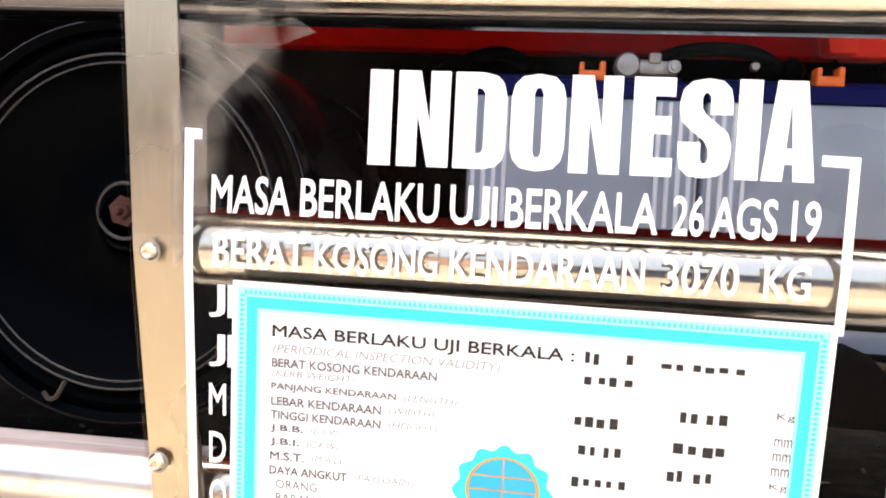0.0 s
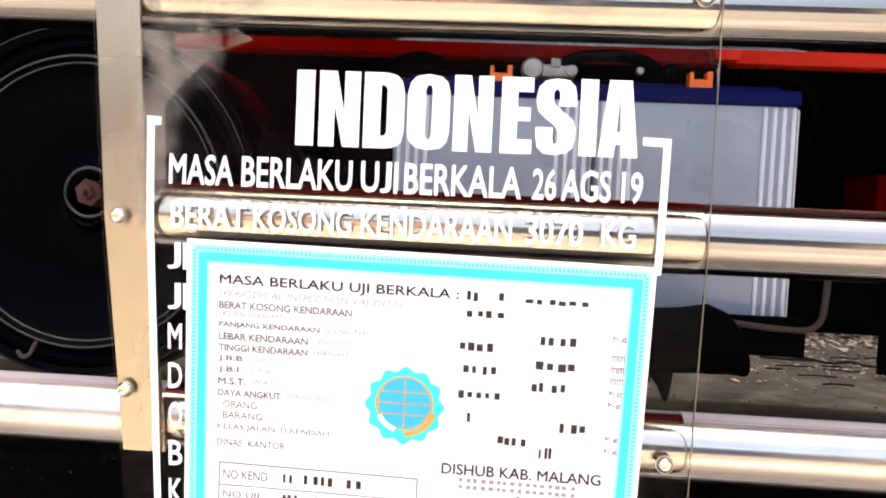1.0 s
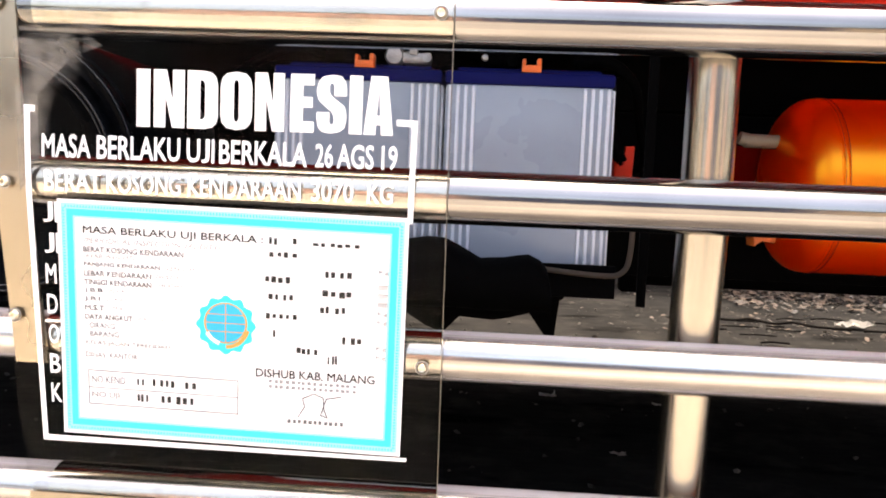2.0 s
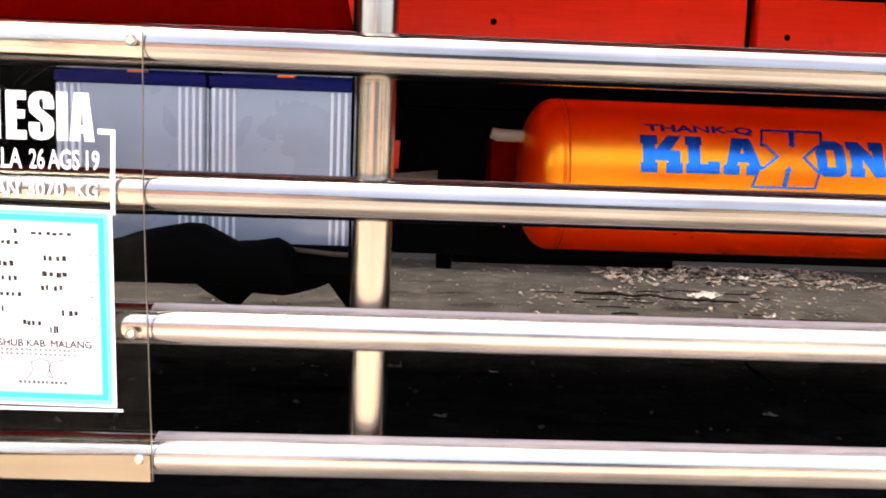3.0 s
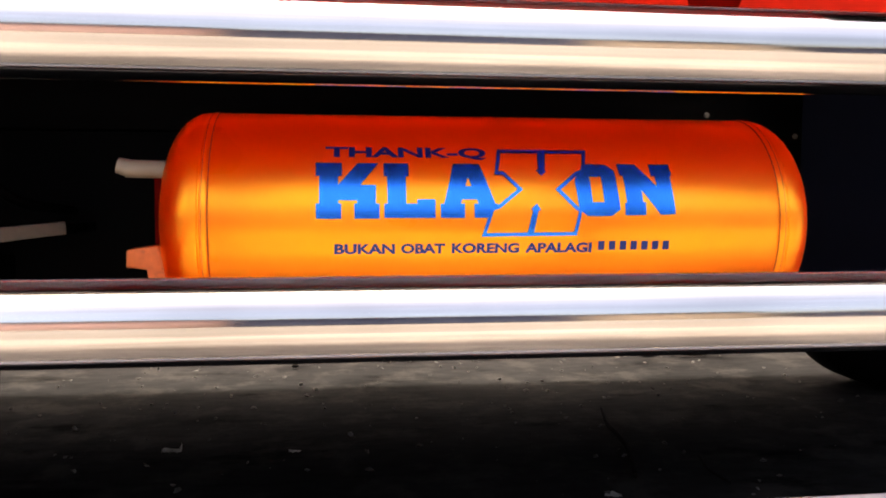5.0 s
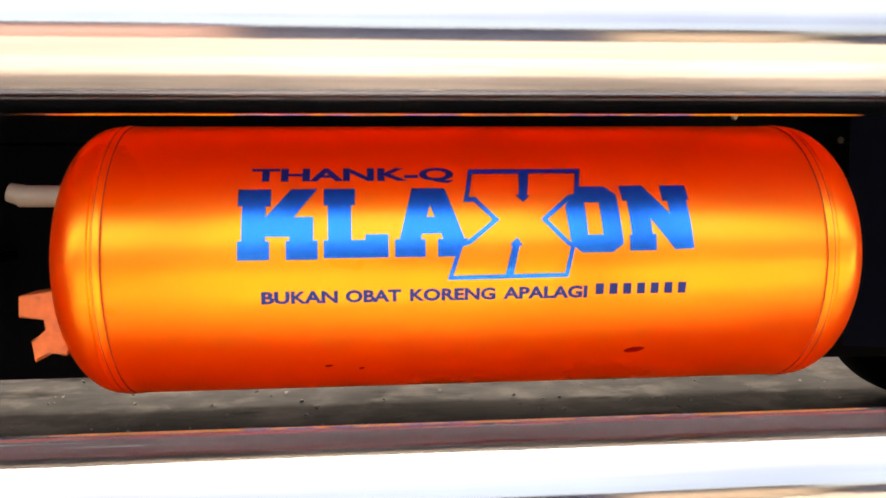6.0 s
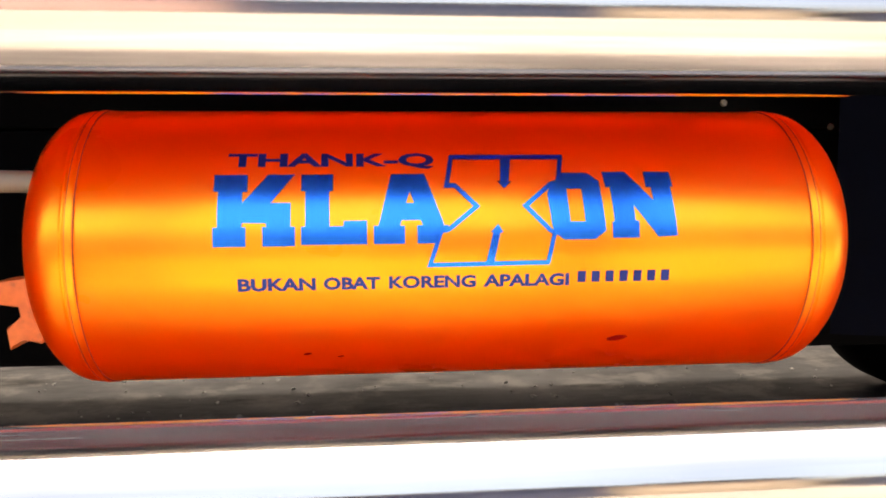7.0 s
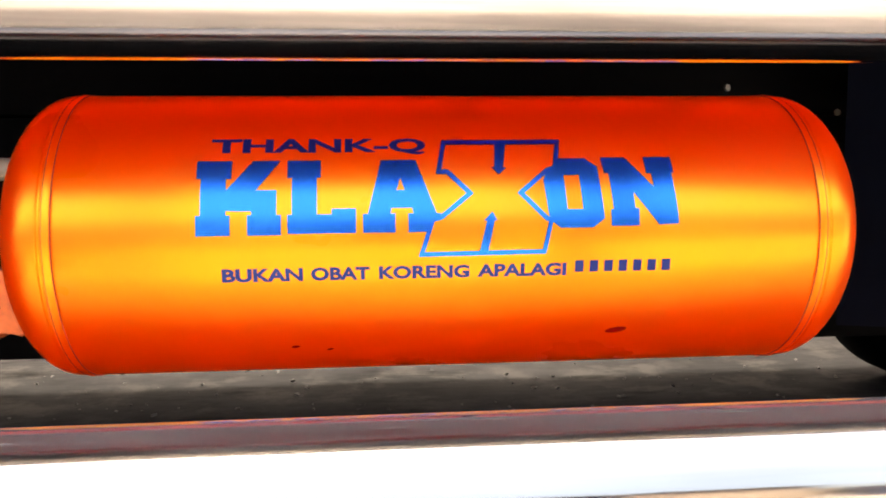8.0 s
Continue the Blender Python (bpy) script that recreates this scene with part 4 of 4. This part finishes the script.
def onto_tank(bm, lift=0.0004):
    slice_z(bm, 0.004)
    for v in bm.verts:
        r = TR + lift - v.co.y
        d = max(-0.999, min(0.999, (v.co.z - TZ) / r))
        v.co.y = TY - r * math.sqrt(1 - d * d)
    return bm


def logo(points):
    return [(logo_x(u), logo_z(v)) for u, v in points]


def air_tank():
    t = thing("air_tank", "orange enamelled horizontal air tank with blue horn lettering", "air tank")
    prof = [(T0 - DOME * math.sin(a), TR * (math.cos(a) ** 0.72)) for a in [math.pi / 2 * (1 - k / 14) for k in range(15)]]
    prof[0] = (T0 - DOME, 0.0)
    groove = [(0.000, 0.0), (0.0012, -0.0012), (0.0028, -0.0012), (0.0042, 0.0006), (0.0080, 0.0010), (0.0105, 0.0), (0.012, -0.0009), (0.0135, 0.0)]
    prof = prof[:-1] + [(T0 + d, TR + h) for d, h in groove]
    prof += [(T1 - d, TR + h) for d, h in groove[::-1]]
    prof += [(T1 + DOME * math.sin(a), TR * (math.cos(a) ** 0.72)) for a in [math.pi / 2 * (k / 14) for k in range(1, 14)]] + [(T1 + DOME, 0.0)]
    part("shell", lathe(prof, (0, TY, TZ), (1, 0, 0), 96), TANK, t, "glossy orange shell with welded end seams")
    for x in (T0 + 0.0055, T0 + 0.0125, T1 - 0.0055, T1 - 0.0125):
        part("seam", lathe([(x + 0.0005 * math.cos(a), TR + 0.0004 + 0.0006 * math.sin(a)) for a in [6.2832 * k / 6 for k in range(7)]], (0, TY, TZ), (1, 0, 0), 96), SEAM, t, "thin dark weld seam")
    K = [(333, 279), (394, 279), (394, 311), (385, 311), (385, 331), (431, 279), (480, 279), (437, 331), (473, 331), (473, 375), (481, 375), (481, 411), (422, 411),
         (422, 375), (429, 375), (429, 368), (385, 367), (385, 375), (392, 375), (392, 411), (333, 411), (333, 375), (341, 375), (341, 310), (333, 310)]
    L = [(492, 279), (551, 279), (551, 310), (544, 310), (544, 375), (570, 375), (570, 365), (613, 365), (613, 409), (492, 409), (492, 375), (500, 375), (500, 310), (492, 310)]
    A = [(659, 279), (722, 279), (757, 375), (764, 375), (764, 384), (752, 388), (741, 409), (706, 409), (706, 375), (716, 375), (713, 365), (677, 365), (674, 375), (683, 375), (683, 409), (625, 409),
         (625, 375), (634, 375)]
    A_HOLE = [(693, 312), (701, 333), (686, 333)]
    O = [(984, 278), (1035, 278), (1058, 294), (1066, 389), (1044, 405), (984, 405), (969, 394), (962, 380), (955, 318), (966, 294), (978, 291)]
    O_HOLE = [(993, 309), (1022, 309), (1026, 371), (997, 371)]
    N = [(1066, 277), (1112, 277), (1162, 332), (1159, 307), (1150, 307), (1148, 277), (1200, 277), (1203, 306), (1198, 306), (1206, 400), (1168, 402), (1122, 341), (1124, 370), (1131, 371),
         (1131, 403), (1078, 403), (1078, 372), (1083, 372), (1078, 306), (1070, 306)]
    for pts, hole in ((K, None), (L, None), (A, A_HOLE), (O, O_HOLE), (N, None)):
        part("letter", onto_tank(flat(logo(pts), logo(hole) if hole else None)), BLUE, t, "blue vinyl slab letter")
    cross = [(775, 247), (763, 301), (779, 301), (819, 340), (765, 383), (750, 387), (729, 450), (953, 448), (966, 391), (957, 386), (912, 340), (962, 300), (978, 295), (989, 247)]
    w = 8.5 * 0.000483
    X = join(stroke(logo(cross), w),
             lifted(flat(logo([(870, 251), (890, 251), (882, 294), (888, 294), (873, 307), (860, 293), (866, 293)])), 0.0002),
             lifted(flat(logo([(834, 446), (850, 446), (862, 390), (868, 390), (858, 374), (843, 389), (848, 390)])), 0.0002))
    part("letter", onto_tank(X, 0.0007), BLUE, t, "blue outlined slanted letter X")
    part("lettering", onto_tank(letters("THANK-Q", logo_x(355), logo_x(742), logo_z(269), logo_z(239), 0.18)), NAVY, t, "dark blue THANK-Q")
    for word, a, b in (("BUKAN", 375, 517), ("OBAT", 531, 636), ("KORENG", 652, 816), ("APALAGI", 830, 995)):
        d = (a - 375) * 0.0024
        part("lettering", onto_tank(letters(word, logo_x(a), logo_x(b), logo_z(495.5 - d), logo_z(470.5 - d), 0.23)), NAVY, t)
    for k in range(7):
        a = 1009 + 27.3 * k
        part("name_bar", onto_tank(flat(logo([(a + 2, 466), (a + 18, 466), (a + 18, 488), (a + 2, 488)]))), NAVY, t, "plain blue bar")
    part("outlet_pipe", join(tube((0.168, 0.571, 0.738), (0.242, 0.573, 0.737), 0.0110, 20), tube((0.159, 0.5705, 0.742), (0.171, 0.571, 0.739), 0.0096, 16, 0.0109)), CREAM, t, "cream painted outlet pipe")
    part("foot", prism([(0.173, 0.640), (0.210, 0.645), (0.223, 0.600), (0.216, 0.578), (0.198, 0.585), (0.186, 0.572), (0.183, 0.595), (0.200, 0.605), (0.198, 0.618), (0.172, 0.618)], 0.545, 0.585, 0.002), RUST, t, "rusty orange mounting lug")
    for x, z, s in ((0.775, 0.585, 0.010), (0.479, 0.575, 0.004), (0.510, 0.571, 0.003)):
        ring = [(x + s * 1.0 * math.cos(a), z + s * 0.32 * math.sin(a) + 0.12 * s * math.cos(a)) for a in [6.2832 * k / 12 for k in range(12)]]
        part("chip", onto_tank(flat(ring), 0.0003), RED_DARK, t, "dark red paint chip")


air_tank()


def tank_cradle():
    t = thing("tank_cradle", "black steel cradle under the air tank, bolted to the chassis", "bracket")
    for x in (0.375, 0.86):
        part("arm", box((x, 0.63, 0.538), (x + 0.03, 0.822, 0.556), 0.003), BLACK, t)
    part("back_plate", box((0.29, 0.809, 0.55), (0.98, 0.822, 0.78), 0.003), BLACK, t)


tank_cradle()


# ---------------------------------------------------------------- batteries and their tray
def battery(x0, x1, label, bare):
    t = thing("battery", label, "battery", group="batteries on the tray")
    y0, y1 = 0.366, 0.468
    part("case", box((x0, y0, 0.5405), (x1, y1, 0.788), 0.006), CASE, t)
    for k in range(4):
        for s in (-1, 1):
            x = (x0 + 0.007 + 0.0105 * k) if s < 0 else (x1 - 0.007 - 0.0105 * k)
            part("rib", box((x - 0.0024, y0 - 0.003, 0.546), (x + 0.0024, y0 + 0.002, 0.785), 0.0012, 1), RIB, t)
    for k in range(3):
        y = y0 + 0.012 + 0.012 * k
        part("rib", box((x1 - 0.002, y - 0.003, 0.546), (x1 + 0.003, y + 0.003, 0.785), 0.0012, 1), RIB, t)
    part("lid", join(box((x0 - 0.001, y0 - 0.002, 0.787), (x1 + 0.001, y1, 0.805), 0.004), box((x0 + 0.015, y0 + 0.02, 0.804), (x1 - 0.015, y1 - 0.02, 0.812), 0.003)), LID, t, "dark blue lid")
    xc = (x0 + x1) / 2 + (0.008 if bare else 0.002)
    part("clip", join(box((xc - 0.013, y0 + 0.002, 0.805), (xc + 0.013, y0 + 0.022, 0.815), 0.0015), box((xc - 0.013, y0 + 0.002, 0.814), (xc - 0.008, y0 + 0.022, 0.823), 0.0015),
                      box((xc + 0.007, y0 + 0.002, 0.814), (xc + 0.013, y0 + 0.022, 0.824), 0.0015)), CAP, t, "orange plastic clip")
    if bare:
        term = part("terminal", lathe([(0, 0), (0.001, 0.011), (0.004, 0.0135), (0.022, 0.0135), (0.026, 0.010), (0.026, 0)], (xc + 0.037, y0 + 0.03, 0.8265), (0, 1, 0), 24), LEAD, t, "pale round lead terminal")
        part("clamp", join(box((xc + 0.048, y0 + 0.032, 0.816), (xc + 0.088, y0 + 0.056, 0.833), 0.004), box((xc + 0.058, y0 + 0.029, 0.828), (xc + 0.070, y0 + 0.05, 0.839), 0.002)), LEAD, term, "worn steel cable clamp")
        part("bolt", lathe([(0, 0), (0, 0.0035), (0.002, 0.004), (0.002, 0.0065), (0.010, 0.007), (0.010, 0)], (xc + 0.083, y0 + 0.024, 0.8245), (0, 1, 0), 12), LEAD, term, "bright clamp bolt")
    else:
        term = part("terminal", lathe([(0, 0), (0.002, 0.009), (0.008, 0.0125), (0.018, 0.0125), (0.026, 0.008), (0.026, 0)], (xc - 0.026, y0 + 0.03, 0.8255), (0, 1, 0), 24), RUBBER, t, "black rubber terminal cap")
        part("clamp", tube((xc - 0.062, y0 + 0.045, 0.826), (xc - 0.036, y0 + 0.045, 0.826), 0.0105, 20), RUBBER, term, "black cable boot")
        part("bolt", lathe([(0, 0), (0.001, 0.004), (0.008, 0.005), (0.008, 0)], (xc - 0.064, y0 + 0.028, 0.8275), (0, 1, 0), 10), LEAD, term, "bright clamp bolt")


battery(-0.528, -0.300, "pale blue-grey truck battery with bare lead terminal and blue lid", True)
battery(-0.294, -0.068, "pale blue-grey truck battery with black capped terminal and blue lid", False)


def battery_tray():
    t = thing("battery_tray", "black steel tray bolted to the chassis under the batteries", "tray")
    part("base", box((-0.552, 0.345, 0.512), (-0.070, 0.468, 0.540), 0.003), BLACK, t)
    for x in (-0.50, -0.25):
        part("arm", box((x, 0.4685, 0.515), (x + 0.05, 0.823, 0.538), 0.003), BLACK, t)
    part("front_lip", box((-0.552, 0.336, 0.508), (-0.057, 0.346, 0.552), 0.002), BLACK, t)
    # Added plate, cut to the camera's view of the battery's dim side.
    wing = [(0.412, 0.798), (0.512, 0.798), (0.500, 0.765), (0.440, 0.665), (0.435, 0.541), (0.412, 0.541)]
    part("end_wing", prism_x(wing, -0.0640, -0.0590), GREY_DIM, t, "dark grey end plate, added and cut to fit the view")
    part("tie_rod", sweep(curve_points([(-0.18, 0.327, 0.548), (-0.085, 0.327, 0.540), (-0.050, 0.329, 0.545), (-0.040, 0.333, 0.575), (-0.039, 0.336, 0.64)]), 0.0036), TIE, t, "dusty bent tie rod")
    for x in (-0.552, -0.306):
        part("hold_down", box((x, 0.43, 0.8125), (x + 0.50 if x < -0.5 else x + 0.01, 0.448, 0.8205), 0.002), BLACK, t)


battery_tray()
for pts in (((-0.355, 0.412, 0.826), (-0.310, 0.399, 0.842), (-0.250, 0.399, 0.842), (-0.215, 0.412, 0.828)),
            ((-0.470, 0.412, 0.828), (-0.510, 0.395, 0.834), (-0.580, 0.439, 0.815), (-0.670, 0.544, 0.78), (-0.740, 0.815, 0.76)),
            ((-0.120, 0.412, 0.826), (-0.070, 0.403, 0.826), (-0.030, 0.440, 0.800), (-0.006, 0.527, 0.76), (0.020, 0.615, 0.70), (0.030, 0.808, 0.68))):
    tagged(link("battery_cable", sweep(curve_points(pts), 0.0075), RUBBER, True), "thick black rubber battery cable over the batteries", "cable", group="battery cables")


def rubber_sheet():
    """A limp black rubber sheet bunched over the front lip of the battery tray."""
    prof = ((-0.56, 0.530), (-0.50, 0.540), (-0.44, 0.550), (-0.40, 0.561), (-0.367, 0.572), (-0.33, 0.580), (-0.305, 0.586), (-0.283, 0.584), (-0.268, 0.577), (-0.252, 0.567), (-0.236, 0.558),
            (-0.205, 0.562), (-0.175, 0.566), (-0.160, 0.560), (-0.152, 0.550), (-0.147, 0.530))
    bm = bmesh.new()
    rings = []
    seg = 28
    for i, (x, hi) in enumerate(prof):
        yc, ry, lo = 0.288, 0.054, 0.495
        ring = []
        for k in range(seg):
            a = 2 * math.pi * k / seg
            p = Vector((x, yc + ry * math.cos(a), (lo + hi) / 2 + (hi - lo) / 2 * math.copysign(abs(math.sin(a)) ** 0.8, math.sin(a))))
            p += Vector((0, 1, 0.6)) * 0.004 * noise.noise(p * 28)
            ring.append(bm.verts.new(p))
        rings.append(ring)
    for a, b in zip(rings, rings[1:]):
        for k in range(seg):
            j = (k + 1) % seg
            bm.faces.new((a[k], a[j], b[j], b[k]))
    bm.faces.new(rings[0])
    bm.faces.new(rings[-1])
    tagged(link("rubber_sheet", bm, RUBBER, True), "black rubber sheet bunched over the lip of the battery tray", "rubber sheet")


rubber_sheet()
tagged(link("rubber_strap", box((-0.0605, 0.160, 0.525), (-0.0505, 0.166, 1.0305), 0.001), RUBBER, True), "thin black rubber strap hanging from the truck bed", "strap")
# Flat outline traced to fit the camera's view under the tray.
tagged(link("rubber_skirt", prism([(-0.54, 0.514), (-0.54, 0.455), (-0.45, 0.458), (-0.398, 0.460), (-0.373, 0.448), (-0.352, 0.430), (-0.328, 0.415), (-0.298, 0.404), (-0.289, 0.414), (-0.272, 0.435),
                                   (-0.245, 0.431), (-0.215, 0.429), (-0.190, 0.434), (-0.155, 0.444), (-0.124, 0.458), (-0.100, 0.470), (-0.100, 0.514)], 0.590, 0.601, 0.002), RUBBER, True),
       "black rubber skirt hanging under the battery tray, outline fitted to the view", "rubber skirt")


# ---------------------------------------------------------------- bracket, flap and bars between batteries and tank
def red_bracket():
    t = thing("red_bracket", "red steel bracket with a hook fixed to the chassis", "bracket")
    part("upright", box((-0.096, 0.697, 0.613), (-0.043, 0.704, 0.838), 0.002), RED_DEEP, t)
    part("web", prism([(-0.066, 0.797), (-0.150, 0.650), (-0.012, 0.661), (-0.012, 0.676), (-0.033, 0.690), (-0.051, 0.760)], 0.577, 0.584, 0.0015), RED_WEB, t, "triangular red web plate")
    # Foot outline placed to fit the camera's view.
    part("foot", prism([(-0.142, 0.560), (-0.050, 0.560), (-0.062, 0.540), (-0.088, 0.522), (-0.113, 0.506), (-0.138, 0.497)], 0.566, 0.584, 0.002), RED_WEB, t, "thick red foot, outline fitted to the view")
    part("hook", prism([(-0.035, 0.672), (-0.007, 0.672), (-0.005, 0.722), (-0.020, 0.721), (-0.020, 0.692), (-0.026, 0.686), (-0.032, 0.698), (-0.036, 0.696)], 0.555, 0.566, 0.0015), RED_HOOK, t, "bright red hook")
    part("strut", box((-0.138, 0.585, 0.562), (-0.060, 0.822, 0.612), 0.002), BLACK, t)
    part("strut", box((-0.092, 0.585, 0.66), (-0.060, 0.696, 0.70), 0.002), BLACK, t)


red_bracket()
tagged(link("hanging_cable", sweep(curve_points([(-0.072, 0.541, 0.86), (-0.056, 0.543, 0.805), (-0.046, 0.545, 0.752), (-0.035, 0.545, 0.719), (-0.025, 0.546, 0.696)]), 0.0085), RUBBER, True),
       "black cable hanging over the red bracket", "cable")
tagged(link("rubber_flap", prism([(-0.235, 0.4975), (-0.163, 0.437), (-0.114, 0.370), (-0.106, 0.345), (-0.098, 0.345), (-0.094, 0.370), (-0.084, 0.470), (-0.080, 0.4975)], 0.812, 0.8215, 0.002), RUBBER, True),
       "black rubber flap hanging below the chassis beam", "flap")
bar = thing("steel_bar", "worn pale grey steel bar beside the battery tray", "bar")
blade = box((0, -0.005, -0.0095), (1, 0.005, 0.0095), 0.0015)
near_end, far_end = Vector((-0.066, 0.322, 0.650)), Vector((0.062, 0.664, 0.661))
along = far_end - near_end
for v in blade.verts:
    v.co = near_end + along * v.co.x + Vector((along.y, -along.x, 0)).normalized() * v.co.y + Vector((0, 0, v.co.z * (1 - 0.12 * v.co.x)))
part("blade", blade, GREY_BAR, bar)
part("stub", box((0.040, 0.668, 0.650), (0.058, 0.822, 0.664), 0.002), BLACK, bar)
tagged(link("red_box", box((0.172, 0.697, 0.60), (0.290, 0.822, 0.737), 0.004), RED_DEEP, True), "dull red steel box bolted to the chassis behind the tank", "bracket")


def mudguard():
    bm = bmesh.new()
    n = 16
    a0 = [bm.verts.new((1.14 + 0.42 * (k / n), 0.72 - 0.09 * math.sin(math.pi * k / n * 0.5), 0.53)) for k in range(n + 1)]
    a1 = [bm.verts.new((1.14 + 0.42 * (k / n), 0.72 - 0.09 * math.sin(math.pi * k / n * 0.5), 0.885)) for k in range(n + 1)]
    for k in range(n):
        bm.faces.new((a0[k], a0[k + 1], a1[k + 1], a1[k]))
    bmesh.ops.solidify(bm, geom=bm.faces[:], thickness=0.006)
    t = thing("mudguard", "glossy black curved mudguard fixed to the chassis", "mudguard")
    part("panel", bm, NAVY_BLACK, t, "black curved panel, mirrored blue put into its colour")
    for z in (0.60, 0.82):
        part("stay", box((1.22, 0.71, z), (1.26, 0.822, z + 0.03), 0.003), BLACK, t)


mudguard()


# ---------------------------------------------------------------- air cleaner
def air_cleaner():
    t = thing("air_cleaner", "round black air cleaner canister with a dished end cover", "air cleaner")
    c = (-0.794, 0.167, 0.6448)
    hub = (-0.794, 0.167, 0.6550)
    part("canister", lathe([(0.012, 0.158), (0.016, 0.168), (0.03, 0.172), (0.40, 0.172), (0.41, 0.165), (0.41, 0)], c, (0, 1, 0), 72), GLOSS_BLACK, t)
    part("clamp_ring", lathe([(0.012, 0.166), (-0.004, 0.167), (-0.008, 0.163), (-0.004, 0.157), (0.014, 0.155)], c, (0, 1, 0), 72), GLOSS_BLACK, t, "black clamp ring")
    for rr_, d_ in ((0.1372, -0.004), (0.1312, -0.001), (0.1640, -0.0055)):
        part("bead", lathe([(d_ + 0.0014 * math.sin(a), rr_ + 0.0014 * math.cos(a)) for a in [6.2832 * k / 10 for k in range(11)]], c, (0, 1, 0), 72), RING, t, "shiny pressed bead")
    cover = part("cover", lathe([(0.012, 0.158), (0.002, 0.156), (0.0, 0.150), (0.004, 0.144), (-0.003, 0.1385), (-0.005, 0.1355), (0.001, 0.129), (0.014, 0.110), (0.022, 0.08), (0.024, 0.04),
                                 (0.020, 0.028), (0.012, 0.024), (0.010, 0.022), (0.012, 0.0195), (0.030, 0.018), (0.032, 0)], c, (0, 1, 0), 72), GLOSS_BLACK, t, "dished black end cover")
    part("hub_ring", lathe([(0.012 + 0.002 * math.sin(a), 0.0235 + 0.002 * math.cos(a)) for a in [6.2832 * k / 10 for k in range(11)]], hub, (0, 1, 0), 48), RING, cover, "dull grey hub ring")
    part("nut", join(lathe([(0.004, 0), (0.004, 0.007), (0.010, 0.008), (0.010, 0.0135), (0.022, 0.014), (0.030, 0.014)], hub, (0, 1, 0), 6), lathe([(-0.004, 0), (-0.003, 0.003), (0.006, 0.004)], hub, (0, 1, 0), 12)),
         surface("rusty_red_nut", (0.050, 0.010, 0.006), 0.8, 0.0, vary=0.4, grain=120, bump=0.4), cover, "rusty red centre nut")
    part("latch", sweep(curve_points([(-0.833, 0.162, 0.512), (-0.837, 0.157, 0.500), (-0.844, 0.157, 0.497), (-0.850, 0.159, 0.502)]), 0.0020), TIE, t, "small pale wire latch")
    part("mount", box((-0.86, 0.50, 0.52), (-0.72, 0.828, 0.78), 0.01), BLACK, t)


air_cleaner()
